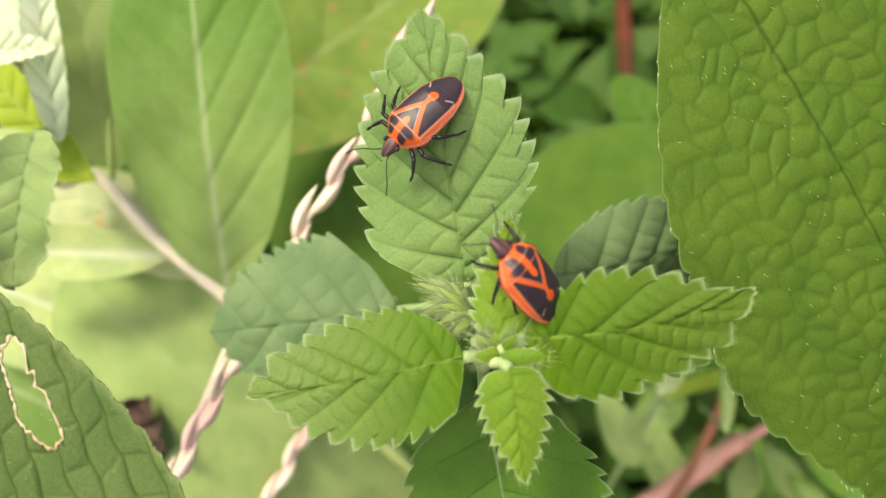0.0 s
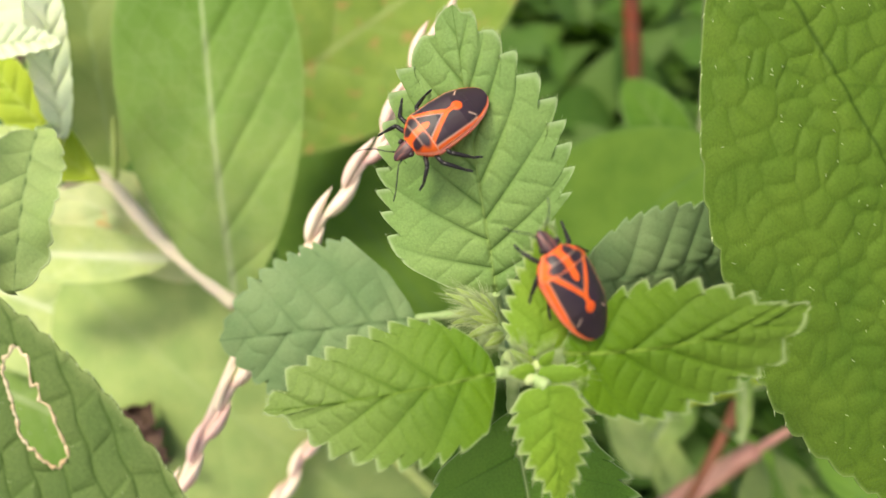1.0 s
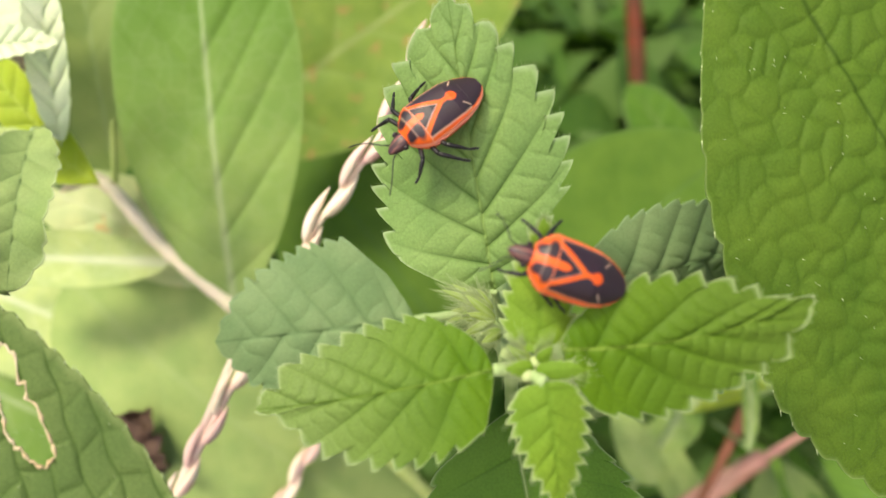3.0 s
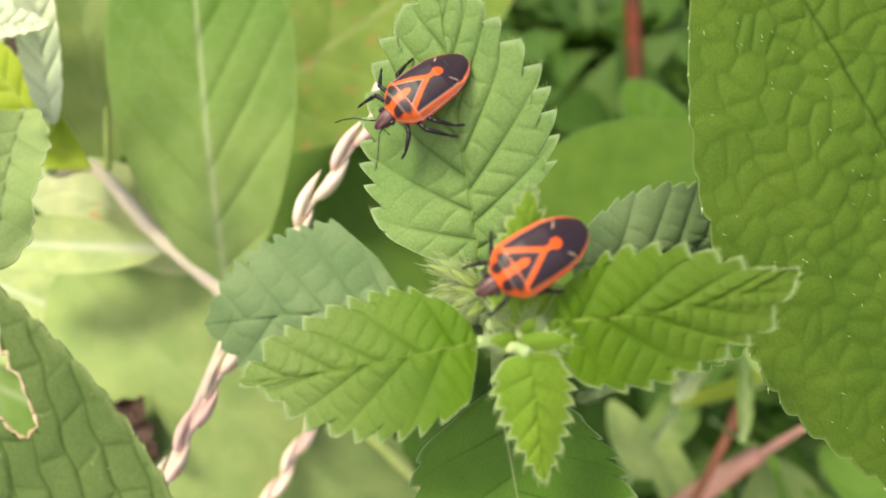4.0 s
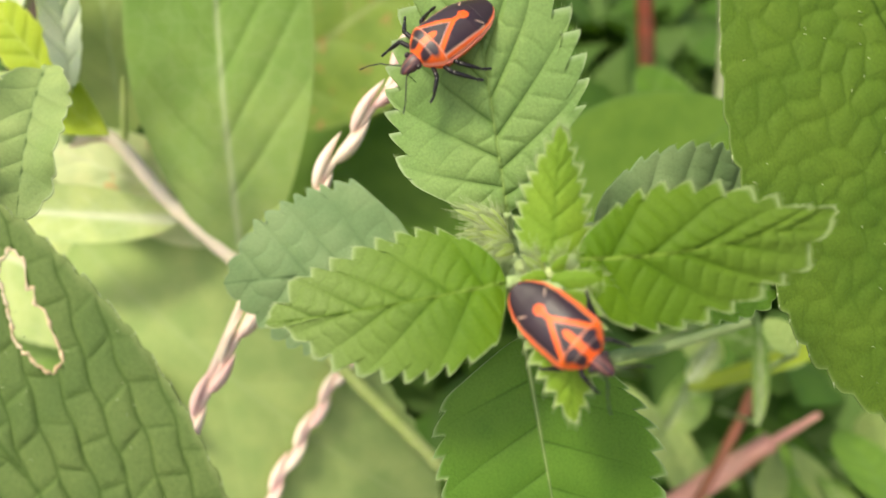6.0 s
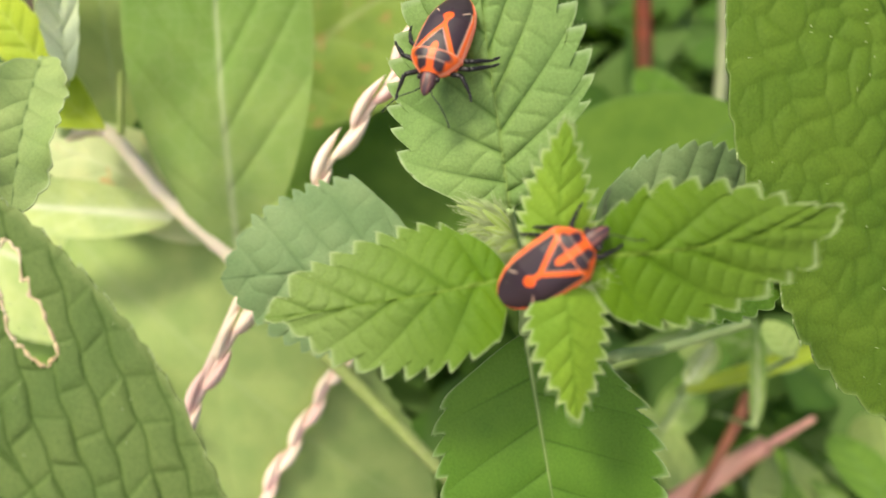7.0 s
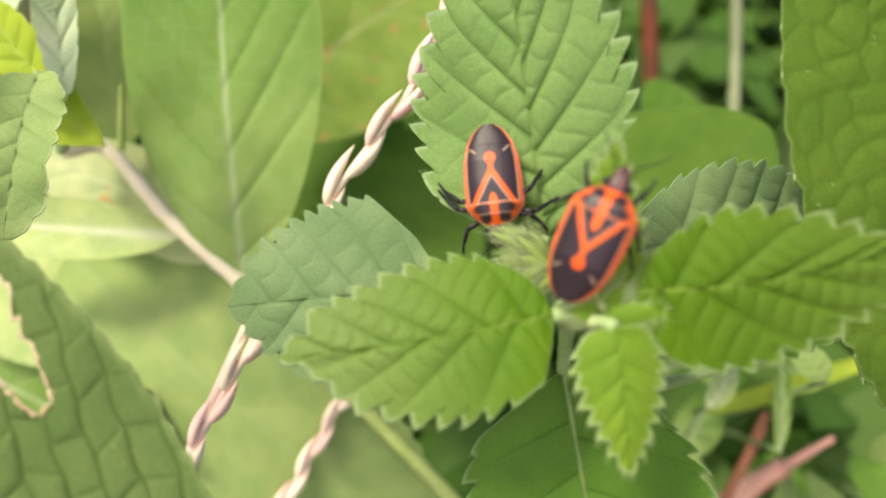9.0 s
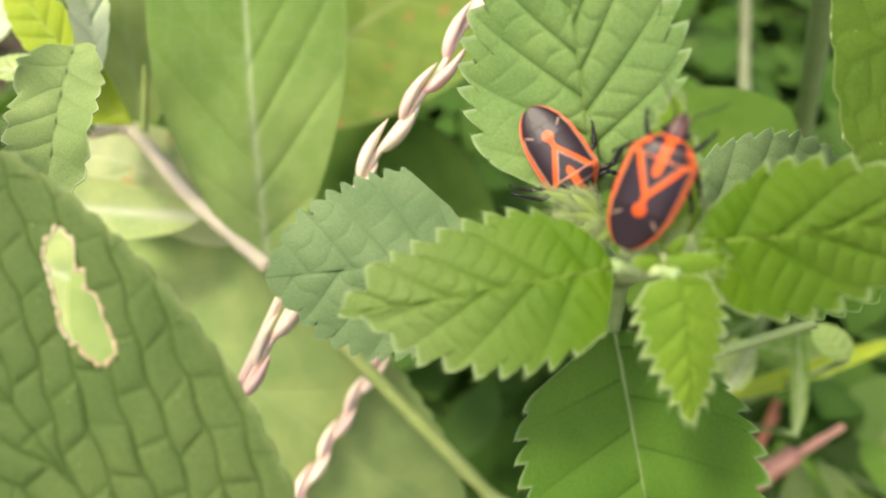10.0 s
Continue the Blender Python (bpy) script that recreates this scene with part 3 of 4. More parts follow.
leaf("leaf", (0.01618, 0.05925, 0.37361), (0.04192, 0.06676, 0.37391), 0.0172, BLUE, mint, "older blue-green lower leaf", relief=0.00045, thin=0.6, res=(200, 101), fine=0.4, roll=26, arch=0.06, cup=-0.2, teeth=11, tooth=0.10, veins=6, slant=0.32, p=0.5, q=0.6, seed=9, hair=0.0003)
petiole([NODE_3, (0.01618, 0.05925, 0.37361)], mint)
leaf("leaf", (0.01564, 0.04150, 0.38150), (0.03187, 0.04160, 0.38290), 0.0068, DEEP, mint, "deep green leaf under the pair above", arch=0.03, cup=-0.1, teeth=9, tooth=0.2, veins=6, slant=0.3, p=0.5, q=0.5, seed=30, res=(90, 35))
petiole([NODE_2, (0.01564, 0.04150, 0.38150)], mint)
# buds and bracts in the whorl
for k, (a, b, w, fan) in enumerate([
        ((0.00578, 0.03386, 0.39314), (0.01070, 0.03384, 0.39373), 0.0018, 1), ((0.00558, 0.03430, 0.39291), (0.00267, 0.03379, 0.39308), 0.0016, 1), ((0.00512, 0.03495, 0.39285), (0.00328, 0.03641, 0.39468), 0.0010, 2),
        ((0.00603, 0.03443, 0.39362), (0.00714, 0.03506, 0.39535), 0.0012, 1), ((0.00210, 0.04302, 0.39002), (-0.00310, 0.04400, 0.38995), 0.0009, 4), ((0.00236, 0.04251, 0.39020), (-0.00060, 0.04450, 0.39130), 0.0008, 3),
        ((0.00263, 0.04158, 0.39002), (-0.00133, 0.04198, 0.39035), 0.0010, 4), ((0.00303, 0.03907, 0.39151), (0.00084, 0.03809, 0.39189), 0.0010, 2)]):
    for j in range(fan):
        spread = Matrix.Rotation(radians((j - (fan - 1) / 2) * 19 + 4 * math.sin(5 * k + 3 * j)), 3, VIEW)
        top = Vector(a) + spread @ (Vector(b) - Vector(a)) * (1 - 0.13 * ((2 * j + k) % 3)) + VIEW * 0.0003 * (j % 2)
        leaf("bract", a, top, w, BRACT if fan > 1 else YOUNG, mint, arch=0.12, cup=-0.3, teeth=6, tooth=0.12 if fan > 1 else 0.3, veins=3, slant=0.3, p=0.4, q=0.9, res=(50, 17), relief=0.00003, seed=60 + k + 10 * j, cross=2, hair=0.0011)
for k, c in enumerate([(0.00461, 0.03455, 0.39252), (0.00588, 0.03495, 0.39286), (0.00660, 0.03393, 0.39260), (0.00508, 0.03372, 0.39242), (0.00346, 0.03657, 0.39181), (0.00125, 0.04235, 0.38946), (-0.00019, 0.04350, 0.38982)]):
    v, f = tube([Vector(c) + VIEW * 0.0001 * q - VIEW * 0.0005 for q in range(0, 13, 2)], [0.0001, 0.0004, 0.0006, 0.00065, 0.0006, 0.0004, 0.0001], 10)
    mesh_part("bud", v, f, BUD, mint, "small downy green bud" if k == 0 else "")

# ---- broad leaf beside it ----
RB = (0.02773, 0.07361, 0.41689)
broad_root = soil_below(RB, 0.12, 0.10)
broad = thing("broadleaf_weed", broad_root, "tall weed with a broad puckered green leaf", "plant")
stalk("stem", [broad_root, (broad_root[0] - 0.02, broad_root[1], 0.2), (RB[0] + 0.01, RB[1] + 0.03, RB[2] + 0.005), RB], 0.0035, 0.0014, STEM, broad)
BROAD_SIDE = ((0.015, 4.5), (0.036, 7.8), (0.08, 11.9), (0.127, 15.8), (0.19, 19.6), (0.24, 21.4), (0.345, 23.8), (0.395, 23.9), (0.443, 22.5), (0.53, 18.2), (0.70, 11.0), (0.86, 4.8))
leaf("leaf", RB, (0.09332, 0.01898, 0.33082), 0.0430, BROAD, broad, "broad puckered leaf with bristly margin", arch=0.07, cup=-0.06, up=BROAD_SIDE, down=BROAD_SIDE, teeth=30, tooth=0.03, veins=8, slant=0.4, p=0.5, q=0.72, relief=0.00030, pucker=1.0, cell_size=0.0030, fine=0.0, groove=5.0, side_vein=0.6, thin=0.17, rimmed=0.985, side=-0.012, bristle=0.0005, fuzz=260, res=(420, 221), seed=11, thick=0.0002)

# ---- chewed leaf ----
CB = (-0.02054, 0.00110, 0.36445)
chew_root = soil_below(CB, -0.02, -0.05)
chewed = thing("chewed_weed", chew_root, "weed with a large dark leaf eaten through by insects", "plant")
stalk("stem", [chew_root, (chew_root[0], chew_root[1], 0.2), CB], 0.003, 0.0014, STEM, chewed)
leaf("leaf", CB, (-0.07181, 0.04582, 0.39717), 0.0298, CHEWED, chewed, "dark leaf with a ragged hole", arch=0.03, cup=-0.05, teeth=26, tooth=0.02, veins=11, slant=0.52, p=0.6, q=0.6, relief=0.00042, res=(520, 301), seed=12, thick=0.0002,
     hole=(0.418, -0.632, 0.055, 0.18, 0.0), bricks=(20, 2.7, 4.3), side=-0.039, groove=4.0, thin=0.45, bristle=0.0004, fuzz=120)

# ---- pale weed on the other side ----
JOIN = (-0.04469, 0.08195, 0.33562)
pale_root = soil_below((0.05795, 0.03379, 0.21414))
weed = thing("pale_weed", pale_root, "light green weed with long smooth leaves", "plant")
STEM_TOP = (-0.07750, 0.09690, 0.35510)
stalk("lower_stem", [pale_root, (0.02574, 0.04708, 0.25532), (-0.00144, 0.05506, 0.29804), (-0.02066, 0.06609, 0.31630), JOIN], 0.0016, 0.0013, STEM_LIME, weed, label="yellow-green lower stem")
stalk("stem", [JOIN, (-0.05970, 0.09124, 0.34461), (-0.07192, 0.10144, 0.35197), STEM_TOP], 0.0016, 0.0013, STEM_PALE, weed)
leaf("leaf", JOIN, (-0.05299, 0.14155, 0.38863), 0.0375, WEED, weed, "long oval leaf with a pale midrib", arch=0.04, cup=0.0, teeth=14, tooth=0.0, veins=7, slant=0.72, p=0.74, q=0.52, relief=0.0006, groove=4.0, seed=13, side_vein=0.0, fine=0.05, thin=0.8)
leaf("leaf", (-0.07510, 0.11036, 0.34444), (-0.09110, 0.16520, 0.37845), 0.0220, OLIVE, weed, "broad olive-green leaf", roll=15, arch=0.03, cup=0.15, relief=0.0002, teeth=14, tooth=0.0, veins=7, slant=0.4, p=0.6, q=0.6, seed=15, side_vein=0.1, fine=0.05, thin=0.5)
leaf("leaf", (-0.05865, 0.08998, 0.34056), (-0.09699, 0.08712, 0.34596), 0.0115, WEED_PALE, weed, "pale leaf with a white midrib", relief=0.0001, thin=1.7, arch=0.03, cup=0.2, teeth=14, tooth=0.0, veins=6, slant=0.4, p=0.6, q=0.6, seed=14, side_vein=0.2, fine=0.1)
leaf("leaf", (-0.06480, 0.09020, 0.36220), (-0.07500, 0.09540, 0.36720), 0.0105, LIME_LEAF, weed, "small yellow-green leaf", roll=-12, relief=0.0001, arch=0.06, cup=0.1, teeth=8, tooth=0.03, veins=5, slant=0.3, p=1.0, q=0.28, seed=23, res=(70, 31))
stalk("sheath", [(-0.06950, 0.10146, 0.35199), (-0.06919, 0.10567, 0.35732), (-0.06909, 0.10929, 0.36156)], 0.0007, 0.0003, STEM_LIME, weed)
stalk("side_shoot", [STEM_TOP, (-0.07606, 0.10098, 0.37260), (-0.07132, 0.11041, 0.39552)], 0.0012, 0.0008, STEM, weed)
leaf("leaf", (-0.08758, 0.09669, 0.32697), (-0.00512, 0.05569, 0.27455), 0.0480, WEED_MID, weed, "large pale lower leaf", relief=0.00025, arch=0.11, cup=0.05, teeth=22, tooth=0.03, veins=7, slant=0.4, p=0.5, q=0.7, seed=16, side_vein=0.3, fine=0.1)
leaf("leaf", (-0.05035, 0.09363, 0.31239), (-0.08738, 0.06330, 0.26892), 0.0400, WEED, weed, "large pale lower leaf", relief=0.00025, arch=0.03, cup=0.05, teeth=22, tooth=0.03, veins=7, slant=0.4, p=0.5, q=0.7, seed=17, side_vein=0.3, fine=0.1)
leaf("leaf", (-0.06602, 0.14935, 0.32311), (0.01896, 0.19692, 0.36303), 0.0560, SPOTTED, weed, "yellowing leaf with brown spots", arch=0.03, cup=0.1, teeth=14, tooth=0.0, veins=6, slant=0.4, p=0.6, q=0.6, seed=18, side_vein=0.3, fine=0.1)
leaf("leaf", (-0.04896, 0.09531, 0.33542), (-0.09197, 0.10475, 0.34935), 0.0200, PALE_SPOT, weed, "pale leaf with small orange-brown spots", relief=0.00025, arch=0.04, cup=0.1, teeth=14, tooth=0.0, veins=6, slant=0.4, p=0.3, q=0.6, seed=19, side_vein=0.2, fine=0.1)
leaf("leaf", (-0.06120, 0.07760, 0.38460), (-0.05800, 0.05400, 0.37780), 0.0095, CURLED, weed, "curled pale leaf with a wavy margin", roll=-15, arch=0.06, cup=0.35, wave=0.34, relief=0.0003, side_vein=0.5, fine=0.2, teeth=9, tooth=0.12, veins=6, slant=0.3, p=0.35, q=0.40, res=(180, 81), thin=0.6, seed=20, hair=0.0004)
stalk("leaf_stalk", [(-0.07250, 0.09700, 0.37000), (-0.06700, 0.08700, 0.37700), (-0.06120, 0.07760, 0.38460)], 0.0007, 0.0005, STEM, weed)
leaf("leaf", (-0.06610, 0.08804, 0.37375), (-0.06561, 0.10502, 0.39701), 0.0062, DOWNY, weed, "whitish downy leaf", roll=10, arch=0.03, cup=0.4, teeth=10, tooth=0.08, veins=7, slant=0.3, p=0.5, q=0.5, seed=21)
leaf("leaf", (-0.07586, 0.09115, 0.38837), (-0.05999, 0.09034, 0.39069), 0.0058, DOWNY, weed, "whitish downy leaf", roll=-10, arch=0.06, cup=0.3, teeth=10, tooth=0.1, veins=7, slant=0.3, p=0.5, q=0.7, seed=22)
leaf("leaf", (-0.06976, 0.09169, 0.36961), (-0.08389, 0.10463, 0.38047), 0.0090, LIME_LEAF, weed, "small yellow-green leaf", arch=0.05, cup=0.2, teeth=8, tooth=0.06, veins=6, slant=0.3, p=0.5, q=0.6, seed=24, res=(90, 41))
leaf("leaf", (-0.06645, 0.08630, 0.37349), (-0.08136, 0.08475, 0.37579), 0.0055, WEED_PALE, weed, roll=25, arch=0.05, cup=0.3, teeth=8, tooth=0.06, veins=6, slant=0.3, p=0.5, q=0.6, seed=25, res=(90, 41))
leaf("leaf", (-0.10412, 0.11077, 0.36280), (-0.08455, 0.13814, 0.38577), 0.0180, DOWNY, weed, "whitish downy leaf", arch=0.05, cup=0.1, teeth=8, tooth=0.06, veins=6, slant=0.3, p=0.5, q=0.6, seed=26, res=(90, 41))
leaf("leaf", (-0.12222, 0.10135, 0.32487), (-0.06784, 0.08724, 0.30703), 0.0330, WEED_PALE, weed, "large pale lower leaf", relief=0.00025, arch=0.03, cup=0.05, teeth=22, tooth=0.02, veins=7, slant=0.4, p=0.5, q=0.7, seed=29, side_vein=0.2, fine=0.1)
leaf("leaf", (-0.13207, 0.08969, 0.30908), (-0.07478, 0.07061, 0.28707), 0.0330, WEED, weed, "large pale lower leaf", relief=0.00025, arch=0.03, cup=0.05, teeth=22, tooth=0.02, veins=7, slant=0.4, p=0.5, q=0.7, seed=35, side_vein=0.2, fine=0.1)
litter = thing("dead_leaf", (-0.06816, 0.06132, 0.30630), "shrivelled dark brown dead leaf caught among the leaves", "dead leaf")
leaf("blade", (-0.06310, 0.05987, 0.30508), (-0.06974, 0.06741, 0.31741), 0.0120, DEAD, litter, arch=0.15, cup=0.5, wave=0.5, teeth=6, tooth=0.3, veins=4, slant=0.3, p=0.5, q=0.6, seed=27, res=(60, 25))
leaf("blade", (-0.07178, 0.06325, 0.30491), (-0.06586, 0.06944, 0.31611), 0.0090, DEAD, litter, arch=0.1, cup=0.6, wave=0.4, teeth=5, tooth=0.3, veins=4, slant=0.3, p=0.5, q=0.6, seed=28, res=(60, 25))


# ---- grass ears ----
def husk_mesh(parent, place, d, out, size, seed):
    """One spikelet: a pair of pointed hulls along the ear."""
    rnd = random.Random(seed)
    d, out = d.normalized(), out.normalized()
    sidev = d.cross(out).normalized()
    verts, uvs, rows, sides = [], [], 10, 10
    for k in range(rows):
        t = k / (rows - 1)
        r = size * 0.125 * (math.sin(math.pi * min(1, t ** 0.62)) ** 0.9 + 0.03)
        c = Vector(place) + d * size * t + out * size * (0.03 + 0.06 * math.sin(math.pi * t) + 0.09 * t)
        for s in range(sides):
            w = 2 * math.pi * s / sides
            verts.append(tuple(c + out * math.cos(w) * r * 0.75 + sidev * math.sin(w) * r))
            uvs.append((seed + t * 1.5, 3.5 * math.cos(w) + seed))
    faces = [(k * sides + s, k * sides + (s + 1) % sides, (k + 1) * sides + (s + 1) % sides, (k + 1) * sides + s) for k in range(rows - 1) for s in range(sides)]
    faces += [tuple(range(sides))[::-1], tuple(range((rows - 1) * sides, rows * sides))]
    return mesh_part("spikelet", verts, faces, HUSK, parent, uv=uvs)


def grass_ear(points, pitch, size, label, seed):
    d = (Vector(points[0]) - Vector(points[1])).normalized()
    foot = tuple(Vector(points[0]) + d * (points[0][2] + 0.03) / max(-d.z, 0.2))
    ear = thing("grass_ear", foot, label, "grass", "grass ears")
    line = bend([foot] + points, 20)
    v, f = tube(line, [0.0008 - 0.0004 * k / len(line) for k in range(len(line))], 8)
    mesh_part("stalk", v, f, HUSK, ear)
    line = bend(points, 40)
    far, k = 0.0, 0
    for a, b in zip(line, line[1:]):
        far += (b - a).length
        if far >= pitch:
            far, k = 0.0, k + 1
            d = b - a
            out = d.cross(VIEW).normalized() * (1 if k % 2 else -1) + VIEW * 0.35
            husk_mesh(ear, a, d, out, size * (0.9 + 0.2 * ((k * 7) % 5) / 5), seed + k)
    return ear


G1 = [(-0.05254, 0.03455, 0.32587), (-0.04624, 0.04368, 0.33653), (-0.03441, 0.05797, 0.35332), (-0.02290, 0.07193, 0.36924), (-0.01225, 0.07986, 0.38190), (-0.00522, 0.09375, 0.39055)]
grass_ear(G1, 0.0050, 0.0094, "dry pinkish straw-coloured grass ear", 100)
G2 = [(-0.04559, 0.04467, 0.28932), (-0.03552, 0.05954, 0.30180), (-0.02497, 0.07240, 0.31559), (-0.01459, 0.08313, 0.32760)]
grass_ear(G2, 0.0052, 0.0096, "dry pinkish straw-coloured grass ear", 200)


# ---- farther stalks and leaves ----
def single_stem(name, points, r0, r1, material, label, category="stem", foot=None):
    a, b = Vector(points[0]), Vector(points[1])
    d = (a - b).normalized()
    foot = foot or tuple(a + d * (a.z + 0.03) / max(-d.z, 0.15)) if foot or d.z < -0.15 else soil_below(points[0])
    t = thing(name, foot, label, category)
    stalk("stem", [foot] + points, r0, r1, material, t)
    return t


single_stem("pink_stalk", [(0.06533, 0.07967, 0.20459), (0.09347, 0.09361, 0.21929), (0.12224, 0.10685, 0.23341)], 0.0052, 0.0010, STEM_PINK, "thick fleshy pink stalk among the weeds")
single_stem("red_stalk", [(0.09608, 0.29412, 0.24043), (0.09028, 0.31484, 0.27582), (0.08144, 0.34579, 0.33182)], 0.0044, 0.0040, STEM_RED, "red-brown upright stalk behind the leaves")
single_stem("thin_stalk", [(0.09191, 0.18236, 0.28476), (0.09015, 0.20662, 0.31412), (0.08549, 0.24777, 0.36366)], 0.0021, 0.0019, STEM_GREY, "thin grey-beige upright stalk", foot=(0.22346, 0.41069, 0.07403))
single_stem("thin_stalk", [(0.00753, 0.16171, 0.32147), (0.00736, 0.17597, 0.33945), (0.00670, 0.20689, 0.37741)], 0.0022, 0.0020, STEM_PALE, "thin pale upright stalk", foot=(0.01926, 0.39115, 0.11768))

single_stem("thin_stalk", [(0.08370, 0.08749, 0.22317), (0.08996, 0.09761, 0.23766), (0.09325, 0.10583, 0.25057)], 0.0017, 0.0014, STEM_RUST, "thin red-brown stalk in the tangle")
single_stem("thin_stalk", [(0.02326, 0.05896, 0.33734), (0.03355, 0.05962, 0.34390), (0.04563, 0.06056, 0.35070)], 0.0010, 0.0008, STEM, "thin grey-green stalk behind the mint", foot=(0.09667, 0.20259, 0.07956))

lw = thing("low_weed", soil_below((0.02689, 0.08899, 0.33252)), "shaded weed with broad smooth leaves", "plant")
stalk("stem", [soil_below((0.02689, 0.08899, 0.33252)), (0.02773, 0.09177, 0.32884)], 0.002, 0.0012, STEM, lw)
leaf("leaf", (0.01693, 0.08708, 0.33092), (0.05621, 0.10931, 0.35557), 0.0420, LOW, lw, "broad smooth shaded leaf", arch=0.03, cup=0.05, teeth=12, tooth=0.0, veins=5, slant=0.4, p=0.5, q=0.7, seed=31, relief=0.00015, side_vein=0.15, fine=0.05)
leaf("leaf", (-0.00448, 0.12490, 0.26657), (-0.04837, 0.16925, 0.30379), 0.0585, LOW, lw, "broad smooth shaded leaf", arch=0.03, cup=0.05, teeth=12, tooth=0.0, veins=5, slant=0.4, p=0.5, q=0.5, seed=32, relief=0.00015, side_vein=0.15, fine=0.05)


leaf("leaf", (0.08740, 0.18236, 0.27876), (0.06548, 0.21279, 0.29828), 0.0220, DEEP, lw, "broad smooth shaded leaf", arch=0.03, cup=0.05, teeth=12, tooth=0.0, veins=5, slant=0.4, p=0.5, q=0.6, seed=34, res=(80, 41))


def undergrowth(count, seed):
    """The tangle of small leaves below, one mesh."""
    rnd = random.Random(seed)
    verts, faces, uvs = [], [], []
    for _ in range(count):
        near = rnd.random() < 0.6
        turn, away = rnd.uniform(0, 6.283), abs(rnd.gauss(0, 1.1)) * (1 + 0.3 * math.sin(3 * rnd.random()))
        x, y = (rnd.gauss(0.1, 0.22), rnd.gauss(0.37, 0.24)) if near else (0.1 + away * math.cos(turn), 0.4 + away * math.sin(turn))
        z = rnd.uniform(0.0, 1.0) ** 1.3 * (0.21 if y > 0.12 else 0.10)
        ln, wd = rnd.uniform(0.02, 0.06), rnd.uniform(0.35, 0.75)
        m = pose(x, y, z, rnd.uniform(-25, 60), rnd.uniform(-30, 30), rnd.uniform(0, 360))
        s = len(verts)
        for i in range(7):
            t = i / 6
            w = ln * wd * 0.5 * (math.sin(math.pi * t ** 0.8) + 0.03)
            for j in (-1, -0.5, 0, 0.5, 1):
                verts.append(tuple(m @ Vector((j * w, t * ln, -0.25 * ln * t * t + 0.1 * abs(j) * w))))
                uvs.append((t * ln * 100 + s * 0.01, j * w * 100))
        for i in range(6):
            for j in range(4):
                a = s + i * 5 + j
                faces.append((a, a + 1, a + 6, a + 5))
    n = len(verts)
    ob = mesh_part("undergrowth", verts, faces, TANGLE, None, uv=uvs, floats={"vein": np.zeros(n), "rim": np.zeros(n)})
    return tagged(ob, "tangle of small green leaves near the ground", "undergrowth", kind="stuff")


undergrowth(10000, 5)
yb = thing("grass_tuft", soil_below((0.05440, 0.08897, 0.27245)), "bright yellow-green grass blade", "grass")
stalk("stem", [soil_below((0.05440, 0.08897, 0.27245)), (0.06390, 0.09288, 0.27277)], 0.0012, 0.0008, STEM, yb)
leaf("blade", (0.06390, 0.09288, 0.27277), (0.11100, 0.10263, 0.28956), 0.0052, LIME_LEAF, yb, arch=0.02, cup=0.2, teeth=4, tooth=0.0, veins=2, slant=0.1, p=0.4, q=0.5, seed=41, res=(60, 17))
for k, (a, b, w, m) in enumerate([
        ((0.07227, 0.07396, 0.28988), (0.06934, 0.09229, 0.31127), 0.0042, WEED), ((0.07880, 0.10614, 0.26284), (0.06484, 0.11915, 0.27376), 0.0110, WEED_MID), ((0.10147, 0.10421, 0.27323), (0.07510, 0.10886, 0.27713), 0.0120, WEED),
        ((0.03858, 0.09593, 0.27829), (0.07083, 0.10309, 0.29630), 0.0050, WEED), ((0.06186, 0.08351, 0.24385), (0.04954, 0.10173, 0.25914), 0.0120, WEED_MID),
        ((0.09311, 0.09237, 0.18523), (0.07565, 0.12136, 0.20955), 0.0150, WEED_MID), ((0.13339, 0.09472, 0.18720), (0.11409, 0.11549, 0.20463), 0.0120, LOW), ((0.06807, 0.09793, 0.23793), (0.08064, 0.11353, 0.25102), 0.0150, WEED),
        ((0.05296, 0.07803, 0.30156), (0.05978, 0.08644, 0.30721), 0.0055, WEED_PALE), ((0.06479, 0.06956, 0.32751), (0.06111, 0.07748, 0.32804), 0.0060, WEED_MID),
        ((0.12075, 0.06848, 0.25346), (0.11879, 0.09530, 0.24503), 0.0160, LOW), ((0.10753, 0.07347, 0.24126), (0.11285, 0.09657, 0.22967), 0.0140, WEED_MID), ((0.13472, 0.08701, 0.25167), (0.13298, 0.10373, 0.23254), 0.0160, WEED_MID),
        ((0.10971, 0.06507, 0.25150), (0.11086, 0.08239, 0.24064), 0.0100, WEED), ((0.09608, 0.07893, 0.22577), (0.11231, 0.09957, 0.21855), 0.0130, WEED_MID)]):
    foot = soil_below(a, 0.12, 0.18)
    t = thing("seedling", foot, "small green seedling in the tangle", "plant", "seedlings")
    stalk("stem", [foot, a], 0.0012, 0.0006, STEM, t)
    leaf("leaf", a, b, w, m, t, arch=0.05, cup=0.15, teeth=8, tooth=0.02, veins=5, slant=0.35, p=0.5, q=0.7, seed=42 + k, res=(60, 25))


